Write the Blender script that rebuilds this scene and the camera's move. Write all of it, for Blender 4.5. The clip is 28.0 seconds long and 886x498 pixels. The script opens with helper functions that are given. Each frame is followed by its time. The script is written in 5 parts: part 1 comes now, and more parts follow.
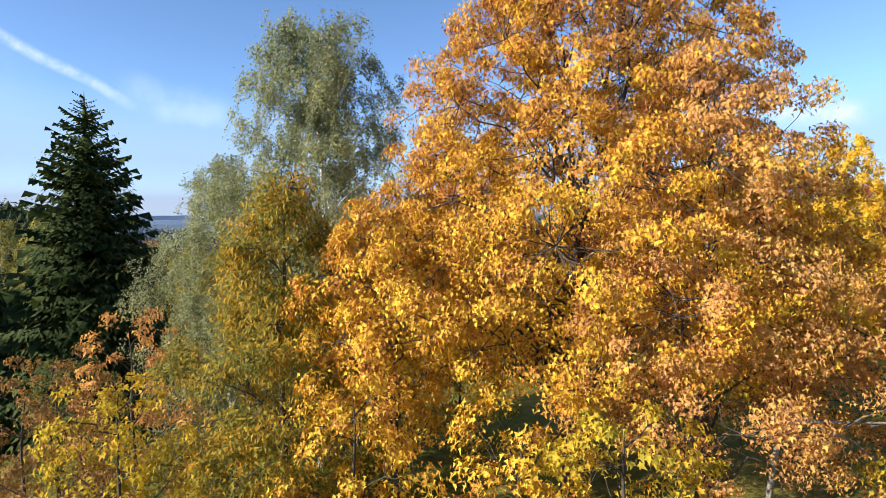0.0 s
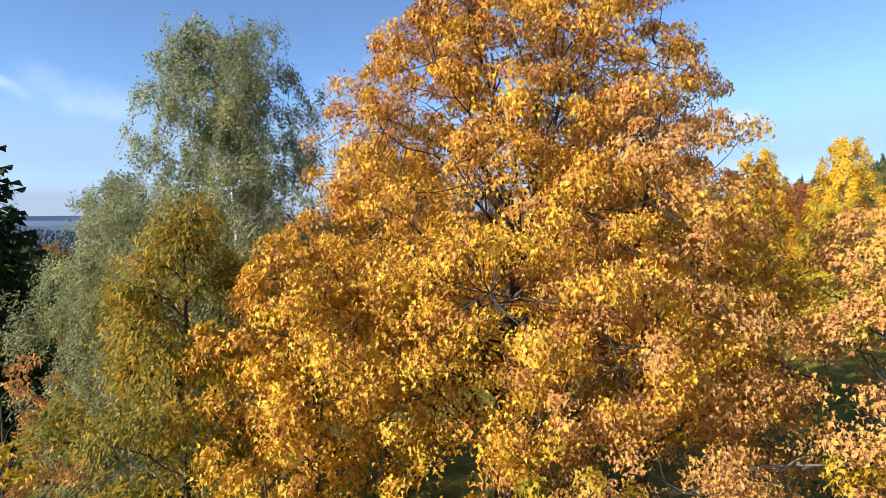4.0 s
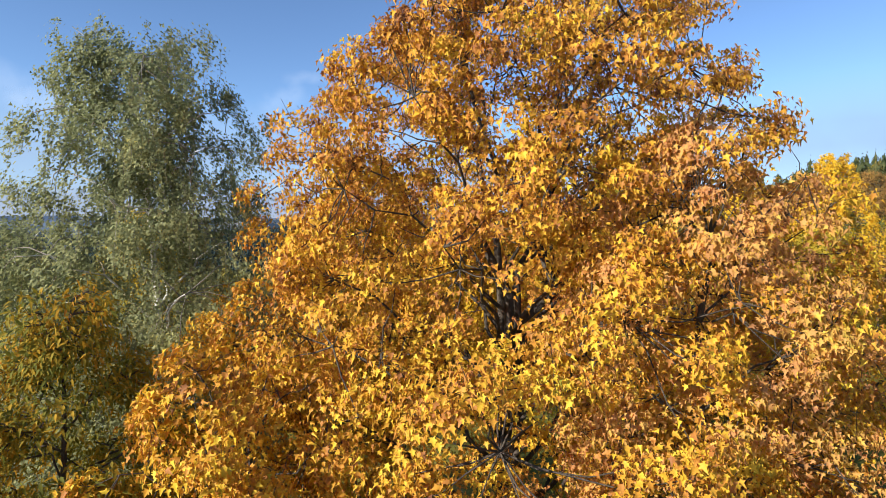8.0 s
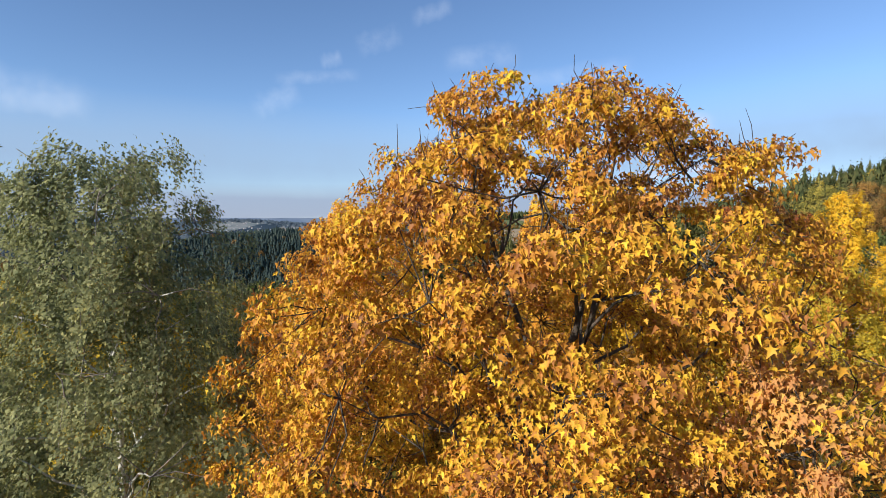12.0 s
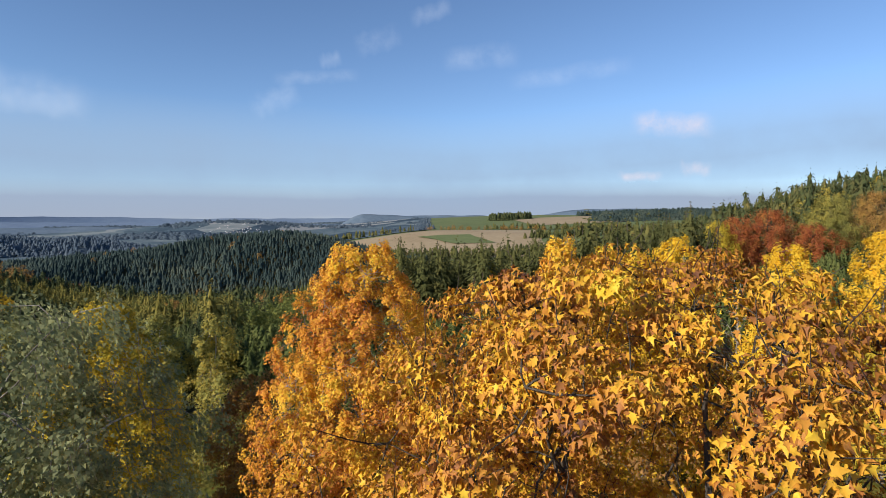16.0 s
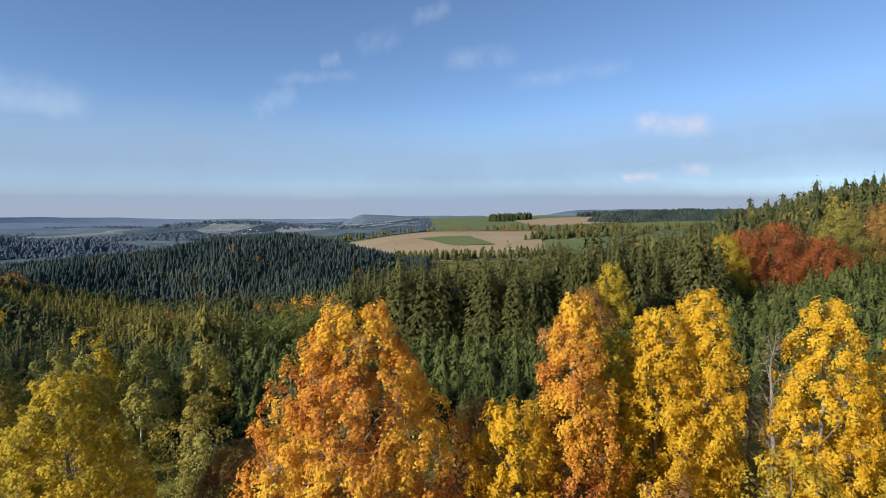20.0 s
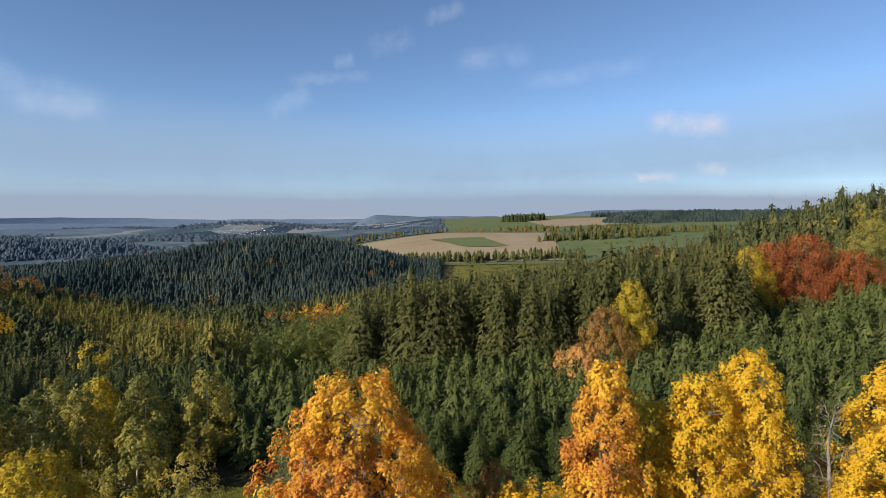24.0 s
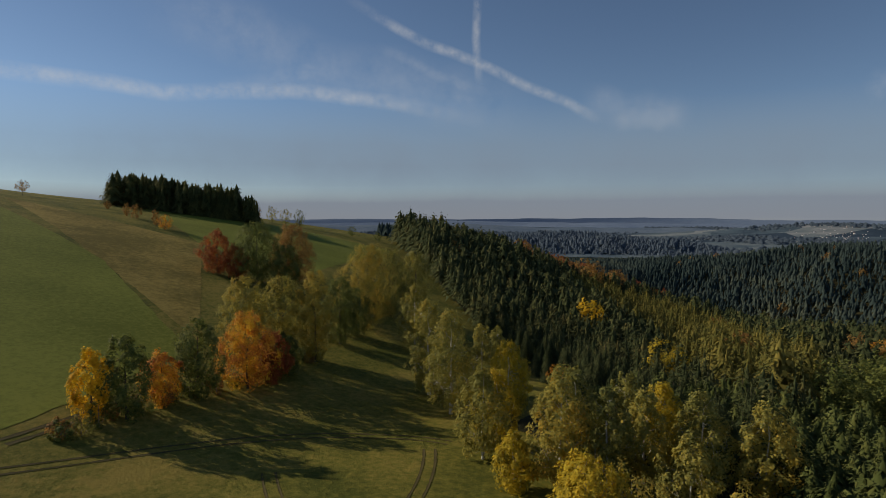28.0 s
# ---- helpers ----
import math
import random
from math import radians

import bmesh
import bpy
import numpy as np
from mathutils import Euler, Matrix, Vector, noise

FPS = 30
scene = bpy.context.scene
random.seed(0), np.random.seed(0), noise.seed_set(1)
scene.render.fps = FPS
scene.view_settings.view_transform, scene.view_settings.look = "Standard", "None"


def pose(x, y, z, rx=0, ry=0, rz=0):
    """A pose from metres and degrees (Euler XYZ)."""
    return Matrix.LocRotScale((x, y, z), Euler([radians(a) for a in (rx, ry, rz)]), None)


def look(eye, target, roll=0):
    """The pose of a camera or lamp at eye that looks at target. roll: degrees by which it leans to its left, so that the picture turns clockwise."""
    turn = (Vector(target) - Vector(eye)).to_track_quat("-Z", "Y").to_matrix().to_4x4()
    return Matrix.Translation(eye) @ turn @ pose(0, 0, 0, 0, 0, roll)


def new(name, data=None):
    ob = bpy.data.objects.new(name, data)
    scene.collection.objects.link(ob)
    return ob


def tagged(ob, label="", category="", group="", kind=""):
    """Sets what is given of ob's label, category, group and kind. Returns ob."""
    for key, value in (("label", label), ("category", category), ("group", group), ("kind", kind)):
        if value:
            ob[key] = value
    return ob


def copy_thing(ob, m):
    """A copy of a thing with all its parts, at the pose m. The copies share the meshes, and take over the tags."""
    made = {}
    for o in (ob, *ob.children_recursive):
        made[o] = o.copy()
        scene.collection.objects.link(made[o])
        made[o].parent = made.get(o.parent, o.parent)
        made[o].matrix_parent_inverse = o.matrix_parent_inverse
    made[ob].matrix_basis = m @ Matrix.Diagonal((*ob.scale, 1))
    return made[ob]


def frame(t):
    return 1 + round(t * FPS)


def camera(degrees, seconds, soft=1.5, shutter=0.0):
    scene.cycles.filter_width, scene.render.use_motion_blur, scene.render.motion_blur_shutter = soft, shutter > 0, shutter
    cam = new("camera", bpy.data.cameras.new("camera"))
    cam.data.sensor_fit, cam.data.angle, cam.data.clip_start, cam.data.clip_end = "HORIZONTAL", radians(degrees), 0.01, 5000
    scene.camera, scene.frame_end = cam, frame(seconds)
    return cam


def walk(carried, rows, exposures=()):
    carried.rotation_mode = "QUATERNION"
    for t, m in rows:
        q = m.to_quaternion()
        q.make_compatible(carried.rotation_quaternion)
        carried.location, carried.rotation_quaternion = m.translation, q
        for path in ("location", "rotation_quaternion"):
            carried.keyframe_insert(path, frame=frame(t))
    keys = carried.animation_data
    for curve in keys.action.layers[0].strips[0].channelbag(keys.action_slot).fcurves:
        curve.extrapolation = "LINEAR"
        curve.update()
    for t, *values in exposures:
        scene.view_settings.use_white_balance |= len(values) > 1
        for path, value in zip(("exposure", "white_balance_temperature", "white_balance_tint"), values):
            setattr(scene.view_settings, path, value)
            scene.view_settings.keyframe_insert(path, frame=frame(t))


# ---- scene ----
# The flight: seconds, x, y, z, heading to the left of +y.  The gimbal stays level, tilted 3.4 degrees down.
FLIGHT = (
    (0.0, -0.01, -0.05, 8.11, 11.40), (0.5, -0.04, 0.09, 8.22, 10.42), (1.0, -0.06, 0.20, 8.33, 9.43),
    (1.5, -0.08, 0.29, 8.44, 8.15), (2.0, -0.10, 0.38, 8.55, 6.97), (2.5, -0.12, 0.50, 8.66, 5.98),
    (3.0, -0.14, 0.66, 8.77, 5.29), (3.5, -0.15, 0.86, 8.87, 4.70), (5.5, -0.24, 2.15, 9.15, 2.04),
    (6.0, -0.34, 2.62, 9.29, 1.65), (6.5, -0.46, 3.17, 9.50, 1.35), (7.0, -0.55, 3.73, 9.76, 1.10),
    (7.5, -0.60, 4.22, 10.09, 0.92), (8.0, -0.64, 4.61, 10.48, 0.74), (8.5, -0.68, 4.90, 10.91, 0.60),
    (9.0, -0.71, 5.12, 11.35, 0.54), (9.5, -0.74, 5.32, 11.78, 0.47), (10.0, -0.78, 5.53, 12.17, 0.40),
    (10.5, -0.83, 5.78, 12.51, 0.36), (11.0, -0.89, 6.08, 12.85, 0.30), (11.5, -0.96, 6.39, 13.20, 0.22),
    (12.0, -1.04, 6.72, 13.54, 0.10), (12.5, -1.12, 7.09, 13.87, 0.05), (14.5, -1.56, 8.97, 15.15, 0.0),
    (15.5, -1.65, 9.83, 15.99, 0.0), (16.5, -1.72, 10.74, 16.85, 0.0), (17.5, -1.77, 11.70, 17.70, 0.0),
    (18.5, -1.80, 12.67, 18.51, 0.0), (19.5, -1.84, 13.75, 19.31, 0.0), (20.5, -1.88, 14.92, 20.13, 0.0),
    (21.5, -1.84, 16.05, 21.00, 0.0), (23.5, -1.72, 18.15, 22.40, 0.05), (24.0, -1.78, 18.56, 22.70, 1.34),
    (24.5, -1.98, 18.82, 22.98, 7.02), (25.0, -2.08, 18.93, 23.34, 16.65), (25.5, -2.06, 19.02, 23.75, 27.50),
    (26.0, -2.05, 19.20, 24.08, 37.70), (26.5, -2.10, 19.54, 24.35, 45.70), (27.0, -2.22, 19.99, 24.54, 51.40),
    (27.5, -2.45, 20.42, 24.66, 54.30), (28.0, -2.76, 20.80, 24.71, 55.40),
)
# seconds, stops, white balance: the picture darkens as the sun nears the frame
EXPOSURE = ((0.0, 0.9, 6250, 10), (3.0, 0.82, 6250, 10), (6.0, 0.72, 6250, 10), (10.0, 0.52, 6350, 10), (12.5, 0.42, 6400, 10), (17.0, 0.3, 6450, 10), (24.0, 0.22, 6550, 10),
            (25.0, 0.1, 6600, 10), (26.0, -0.12, 6700, 10), (27.0, -0.37, 7100, 10), (28.0, -0.58, 7300, 10))
cam = camera(76.8, 28.0, soft=0.6)
walk(cam, [(t, pose(x, y, z, 86.6, 0, yaw)) for t, x, y, z, yaw in FLIGHT], EXPOSURE)

# ---- daylight ----
SUN_EL, SUN_AZ = radians(24), radians(234)      # azimuth clockwise from +y
sun = new("sun", bpy.data.lights.new("sun", "SUN"))
sun.data.energy, sun.data.angle, sun.data.color = 5.0, radians(0.5), (1.0, 0.93, 0.82)
to_sun = Vector((math.sin(SUN_AZ) * math.cos(SUN_EL), math.cos(SUN_AZ) * math.cos(SUN_EL), math.sin(SUN_EL)))
sun.matrix_world = look(to_sun * 100, (0, 0, 0))
world = bpy.data.worlds.new("sky")
scene.world = world
world.use_nodes = True
wn, wl = world.node_tree.nodes, world.node_tree.links
sky = wn.new("ShaderNodeTexSky")
sky.sky_type, sky.sun_disc = "NISHITA", False
sky.sun_elevation, sky.sun_rotation = SUN_EL, SUN_AZ
sky.altitude, sky.air_density, sky.dust_density, sky.ozone_density = 800, 0.8, 0.1, 3.0
hue = wn.new("ShaderNodeMix")
hue.data_type, hue.blend_type = "RGBA", "MULTIPLY"
hue.inputs[0].default_value, hue.inputs[7].default_value = 1.0, (0.98, 1.01, 1.04, 1)     # the cool blue of a clear autumn day
wl.new(sky.outputs[0], hue.inputs[6])
wl.new(hue.outputs[2], wn["Background"].inputs[0])
wn["Background"].inputs[1].default_value = 0.12

# ---- materials ----
def nodes_of(name):
    m = bpy.data.materials.new(name)
    m.use_nodes = True
    n, l = m.node_tree.nodes, m.node_tree.links
    return m, n, l, n["Principled BSDF"], n["Material Output"]


def ramp(n, stops):
    r = n.new("ShaderNodeValToRGB")
    e = r.color_ramp.elements
    while len(e) < len(stops):
        e.new(0.5)
    for el, (p, c) in zip(e, stops):
        el.position, el.color = p, (*c, 1)
    return r


def noise_node(n, l, scale, detail=4.0, vec=None, rough=0.6):
    t = n.new("ShaderNodeTexNoise")
    t.inputs["Scale"].default_value, t.inputs["Detail"].default_value, t.inputs["Roughness"].default_value = scale, detail, rough
    if vec is None:
        vec = n.new("ShaderNodeTexCoord").outputs["Object"]
    l.new(vec, t.inputs["Vector"])
    return t.outputs["Fac"]


def calc(n, l, op, a, b):
    m = n.new("ShaderNodeMath")
    m.operation = op
    for s, v in zip(m.inputs, (a, b)):
        if isinstance(v, (int, float)):
            s.default_value = v
        else:
            l.new(v, s)
    return m.outputs[0]


def leaf_mat(name, stops, patch=0.5, glow=0.35, rough=0.7, single=False, share=0.5, whole=0.0, gloss=0.12, turning=None):
    """Leaves: each one picks its colour from the ramp, shifted in patches over the crown; light passes through."""
    m, n, l, p, out = nodes_of(name)
    if single:
        rnd = n.new("ShaderNodeObjectInfo").outputs["Random"]
    else:
        rnd = n.new("ShaderNodeNewGeometry").outputs["Random Per Island"]
    big = noise_node(n, l, patch, 2.0)
    wide = calc(n, l, "MULTIPLY_ADD", big, 2.4)
    wide.node.inputs[2].default_value = -0.7
    f = calc(n, l, "ADD", calc(n, l, "MULTIPLY", rnd, 1 - share), calc(n, l, "MULTIPLY", wide, share))
    if whole:
        tree = n.new("ShaderNodeObjectInfo").outputs["Random"]
        f = calc(n, l, "ADD", f, calc(n, l, "MULTIPLY", calc(n, l, "SUBTRACT", tree, 0.5), whole))
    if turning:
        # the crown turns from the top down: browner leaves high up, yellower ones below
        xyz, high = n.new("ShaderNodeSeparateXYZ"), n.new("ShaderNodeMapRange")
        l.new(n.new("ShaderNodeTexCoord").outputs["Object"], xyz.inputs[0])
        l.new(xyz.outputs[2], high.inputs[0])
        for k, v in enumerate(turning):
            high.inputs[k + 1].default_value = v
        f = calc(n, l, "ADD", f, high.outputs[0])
    r = ramp(n, stops)
    l.new(f, r.inputs[0])
    l.new(r.outputs[0], p.inputs["Base Color"])
    p.inputs["Roughness"].default_value = rough
    p.inputs["Specular IOR Level"].default_value = gloss
    tr = n.new("ShaderNodeBsdfTranslucent")
    l.new(r.outputs[0], tr.inputs["Color"])
    mix = n.new("ShaderNodeMixShader")
    mix.inputs[0].default_value = glow
    l.new(p.outputs[0], mix.inputs[1])
    l.new(tr.outputs[0], mix.inputs[2])
    l.new(mix.outputs[0], out.inputs[0])
    return m


def rough_mat(name, stops, scale, fine, bump=0.3, rough=0.9, dist=0.05, stretch=(1, 1, 1)):
    """Bark, soil, grass: two scales of noise through a ramp, with relief."""
    m, n, l, p, out = nodes_of(name)
    mp = n.new("ShaderNodeMapping")
    mp.inputs["Scale"].default_value = stretch
    l.new(n.new("ShaderNodeTexCoord").outputs["Object"], mp.inputs[0])
    a, b = noise_node(n, l, scale, 5, mp.outputs[0]), noise_node(n, l, fine, 6, mp.outputs[0], 0.75)
    f = calc(n, l, "ADD", calc(n, l, "MULTIPLY", a, 0.5), calc(n, l, "MULTIPLY", b, 0.5))
    r = ramp(n, stops)
    l.new(f, r.inputs[0])
    l.new(r.outputs[0], p.inputs["Base Color"])
    p.inputs["Roughness"].default_value = rough
    p.inputs["Specular IOR Level"].default_value = 0.06
    bp = n.new("ShaderNodeBump")
    bp.inputs["Strength"].default_value, bp.inputs["Distance"].default_value = bump, dist
    l.new(b, bp.inputs["Height"])
    l.new(bp.outputs[0], p.inputs["Normal"])
    return m


MAPLE = ((0.0, (0.17, 0.07, 0.035)), (0.18, (0.40, 0.16, 0.04)), (0.38, (0.62, 0.285, 0.038)),
         (0.58, (0.73, 0.415, 0.038)), (0.82, (0.83, 0.565, 0.045)), (1.0, (0.40, 0.42, 0.06)))
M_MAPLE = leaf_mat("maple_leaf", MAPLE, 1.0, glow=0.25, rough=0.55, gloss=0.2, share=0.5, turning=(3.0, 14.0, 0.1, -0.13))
M_MAPLE_ONE = leaf_mat("maple_leaf_single", MAPLE, 0.8, single=True, glow=0.34, rough=0.55, gloss=0.2)
M_RUSSET = leaf_mat("maple_leaf_russet", ((0.0, (0.38, 0.17, 0.085)), (0.4, (0.66, 0.33, 0.11)), (0.75, (0.79, 0.47, 0.10)), (1.0, (0.84, 0.59, 0.09))), 0.8, glow=0.34, share=0.5)
M_CHERRY = leaf_mat("ash_leaf", ((0.0, (0.08, 0.10, 0.025)), (0.35, (0.21, 0.20, 0.03)), (0.7, (0.50, 0.30, 0.028)), (1.0, (0.55, 0.22, 0.03))), 0.9, glow=0.36)
M_SHRUB = leaf_mat("shrub_leaf", ((0.0, (0.18, 0.19, 0.03)), (0.4, (0.56, 0.42, 0.04)), (0.8, (0.78, 0.48, 0.04)), (1.0, (0.55, 0.20, 0.03))), 0.7, glow=0.42)
M_BIRCH = leaf_mat("birch_leaf", ((0.0, (0.13, 0.146, 0.068)), (0.5, (0.285, 0.295, 0.138)), (0.85, (0.43, 0.42, 0.185)), (1.0, (0.54, 0.45, 0.12))), 0.6, glow=0.42)
M_GOLD = leaf_mat("golden_birch_leaf", ((0.0, (0.14, 0.15, 0.045)), (0.45, (0.34, 0.305, 0.075)), (0.8, (0.53, 0.395, 0.07)), (1.0, (0.56, 0.32, 0.055))), 0.12, whole=0.5, glow=0.4)
M_YELLOW = leaf_mat("aspen_leaf_yellow", ((0.0, (0.40, 0.25, 0.03)), (0.4, (0.76, 0.47, 0.03)), (1.0, (0.88, 0.62, 0.06))), 0.35, glow=0.42)
M_YELGREEN = leaf_mat("leaf_yellow_green", ((0.0, (0.22, 0.20, 0.035)), (0.5, (0.54, 0.40, 0.04)), (1.0, (0.78, 0.53, 0.05))), 0.3, glow=0.42)
M_ORANGE = leaf_mat("leaf_orange", ((0.0, (0.27, 0.085, 0.04)), (0.28, (0.58, 0.22, 0.05)), (0.55, (0.76, 0.40, 0.045)), (0.85, (0.85, 0.60, 0.06)), (1.0, (0.36, 0.36, 0.06))), 0.2, glow=0.36, share=0.66)
M_RED = leaf_mat("beech_leaf_red", ((0.0, (0.16, 0.05, 0.03)), (0.4, (0.36, 0.10, 0.04)), (0.75, (0.50, 0.18, 0.045)), (1.0, (0.60, 0.32, 0.05))), 0.3, glow=0.4)
M_BROWN = leaf_mat("leaf_brown", ((0.0, (0.17, 0.095, 0.04)), (0.5, (0.38, 0.20, 0.06)), (1.0, (0.54, 0.35, 0.07))), 0.2)
M_GREEN = leaf_mat("leaf_green", ((0.0, (0.07, 0.095, 0.024)), (0.5, (0.16, 0.18, 0.046)), (1.0, (0.32, 0.30, 0.065))), 0.2)
M_SPRUCE = leaf_mat("spruce_needles", ((0.0, (0.018, 0.03, 0.01)), (0.5, (0.05, 0.07, 0.02)), (1.0, (0.15, 0.16, 0.045))), 0.5, glow=0.12, rough=0.8, gloss=0.08)
M_FIR = leaf_mat("fir_needles", ((0.0, (0.036, 0.048, 0.015)), (0.5, (0.08, 0.098, 0.029)), (1.0, (0.16, 0.165, 0.048))), 0.2, whole=0.3, glow=0.12, rough=0.85, gloss=0.05)
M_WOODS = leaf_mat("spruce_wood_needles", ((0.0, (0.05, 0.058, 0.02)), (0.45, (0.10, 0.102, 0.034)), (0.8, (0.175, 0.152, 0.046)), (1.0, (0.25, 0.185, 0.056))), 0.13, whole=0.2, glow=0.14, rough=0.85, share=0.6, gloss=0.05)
# the same needles again, darkened in colour for woods that lie in shade
M_DARKWOOD = leaf_mat("shade_toned_spruce_needles", ((0.0, (0.03, 0.043, 0.02)), (0.45, (0.063, 0.077, 0.031)), (0.8, (0.12, 0.118, 0.043)), (1.0, (0.20, 0.155, 0.052))), 0.13, whole=0.2, glow=0.12, rough=0.85, share=0.6, gloss=0.05)
# ordinary spruce needles with the grey-blue haze of distance mixed into the colours
M_FARWOODS = leaf_mat("hazed_spruce_needles", ((0.0, (0.02, 0.036, 0.035)), (0.5, (0.048, 0.069, 0.061)), (1.0, (0.105, 0.12, 0.08))), 0.013, glow=0.1, rough=0.9, share=0.72, gloss=0.05)
M_LARCH = leaf_mat("larch_needles", ((0.0, (0.09, 0.095, 0.025)), (0.5, (0.18, 0.16, 0.04)), (1.0, (0.31, 0.235, 0.055))), 0.13, glow=0.2, rough=0.8, gloss=0.05)
M_BARK = rough_mat("maple_bark", ((0.3, (0.045, 0.035, 0.028)), (0.7, (0.16, 0.13, 0.10))), 3, 25, 0.7, stretch=(3, 3, 0.7))
M_BIRCHBARK = rough_mat("birch_bark", ((0.30, (0.05, 0.045, 0.04)), (0.42, (0.55, 0.52, 0.46)), (0.7, (0.78, 0.75, 0.70))), 2.0, 8, 0.3, stretch=(1, 1, 3.5))
M_GREYWOOD = rough_mat("grey_twigs", ((0.3, (0.13, 0.11, 0.09)), (0.7, (0.36, 0.32, 0.27))), 3, 20, 0.4)
M_GRASS = rough_mat("meadow_grass", ((0.40, (0.085, 0.092, 0.017)), (0.5, (0.165, 0.148, 0.028)), (0.60, (0.27, 0.205, 0.048))), 0.06, 0.8, 0.8, dist=0.35)
M_FIELD = rough_mat("young_crop", ((0.42, (0.14, 0.155, 0.022)), (0.58, (0.235, 0.245, 0.042))), 0.02, 0.9, 0.4, dist=0.1)
M_FALLOW = rough_mat("fallow_grass", ((0.42, (0.17, 0.13, 0.028)), (0.58, (0.34, 0.245, 0.062))), 0.04, 0.6, 0.8, dist=0.3)
M_SOIL = rough_mat("ploughed_soil", ((0.3, (0.26, 0.19, 0.11)), (0.7, (0.42, 0.32, 0.20))), 0.008, 0.08, 0.2)
M_FARGREEN = rough_mat("winter_crop", ((0.3, (0.10, 0.13, 0.05)), (0.7, (0.18, 0.20, 0.085))), 0.008, 0.08, 0.2)
M_TRACK = rough_mat("rutted_earth", ((0.3, (0.07, 0.06, 0.024)), (0.7, (0.14, 0.11, 0.045))), 0.3, 4, 0.6)
M_FLOOR = rough_mat("forest_floor", ((0.3, (0.03, 0.03, 0.014)), (0.7, (0.085, 0.07, 0.03))), 0.05, 1.5, 0.5)


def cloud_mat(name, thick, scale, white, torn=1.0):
    """Thin bright ice cloud of the sky backdrop, its sunlight put in as emission: torn by noise and fading towards its
    edges.
    """
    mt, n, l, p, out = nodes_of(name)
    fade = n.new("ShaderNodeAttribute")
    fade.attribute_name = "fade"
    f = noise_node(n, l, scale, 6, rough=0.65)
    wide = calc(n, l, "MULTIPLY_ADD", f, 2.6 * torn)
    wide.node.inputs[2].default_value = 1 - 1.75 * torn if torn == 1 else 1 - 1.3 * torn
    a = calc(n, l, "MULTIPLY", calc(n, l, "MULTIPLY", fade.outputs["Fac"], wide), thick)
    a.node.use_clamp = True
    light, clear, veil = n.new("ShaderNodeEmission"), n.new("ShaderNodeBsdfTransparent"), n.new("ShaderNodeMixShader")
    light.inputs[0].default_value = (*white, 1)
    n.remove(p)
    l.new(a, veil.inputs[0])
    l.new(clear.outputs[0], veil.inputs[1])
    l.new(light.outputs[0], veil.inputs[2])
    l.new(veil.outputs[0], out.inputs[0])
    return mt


M_CONTRAIL = cloud_mat("contrail_ice", 0.42, 0.006, (0.80, 0.84, 0.90))
M_WISP = cloud_mat("wisp_ice", 0.15, 0.004, (0.76, 0.82, 0.92))
M_CUMULUS = cloud_mat("cloud_vapour", 0.62, 0.006, (0.70, 0.63, 0.68))
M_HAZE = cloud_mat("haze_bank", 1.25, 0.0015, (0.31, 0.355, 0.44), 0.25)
# hill colours with haze painted in, paler and bluer the farther they stand
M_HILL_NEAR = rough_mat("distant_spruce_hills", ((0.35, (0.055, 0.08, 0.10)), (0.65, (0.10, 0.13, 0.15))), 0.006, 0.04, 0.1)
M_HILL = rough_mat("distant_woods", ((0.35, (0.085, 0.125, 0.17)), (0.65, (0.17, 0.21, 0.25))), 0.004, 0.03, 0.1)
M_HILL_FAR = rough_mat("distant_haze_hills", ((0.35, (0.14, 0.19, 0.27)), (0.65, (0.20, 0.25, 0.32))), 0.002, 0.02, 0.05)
# glow of an added sheet that dims and blues the low sky
M_SKYTONE = cloud_mat("sky_tone", 0.8, 0.001, (0.27, 0.37, 0.52), 0.25)


def patch_mat(name, stops, size):
    """A far plain: fields and woods as patches, broken up by noise."""
    m, n, l, p, out = nodes_of(name)
    cell = n.new("ShaderNodeTexVoronoi")
    cell.inputs["Scale"].default_value, cell.inputs["Randomness"].default_value = 1 / size, 1.0
    mp = n.new("ShaderNodeMapping")
    mp.inputs["Scale"].default_value = (1.0, 0.45, 1.0)
    l.new(n.new("ShaderNodeTexCoord").outputs["Object"], mp.inputs[0])
    l.new(mp.outputs[0], cell.inputs["Vector"])
    sep = n.new("ShaderNodeSeparateColor")
    l.new(cell.outputs["Color"], sep.inputs[0])
    f = calc(n, l, "ADD", calc(n, l, "MULTIPLY", sep.outputs[0], 0.5), calc(n, l, "MULTIPLY", noise_node(n, l, 0.012, 5), 0.5))
    r = ramp(n, stops)
    l.new(f, r.inputs[0])
    l.new(r.outputs[0], p.inputs["Base Color"])
    p.inputs["Roughness"].default_value = 0.95
    p.inputs["Specular IOR Level"].default_value = 0.05
    return m


# plain and far woods: the blue is distance haze put into their colours
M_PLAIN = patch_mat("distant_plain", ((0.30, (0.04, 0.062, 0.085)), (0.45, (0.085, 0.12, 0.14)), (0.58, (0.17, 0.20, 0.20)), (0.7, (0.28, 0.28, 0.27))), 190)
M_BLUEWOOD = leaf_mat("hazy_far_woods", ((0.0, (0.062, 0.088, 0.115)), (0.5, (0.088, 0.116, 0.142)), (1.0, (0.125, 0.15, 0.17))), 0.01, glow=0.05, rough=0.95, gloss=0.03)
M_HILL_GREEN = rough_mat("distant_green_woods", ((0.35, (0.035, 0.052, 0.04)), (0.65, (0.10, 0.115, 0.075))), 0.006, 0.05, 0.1)
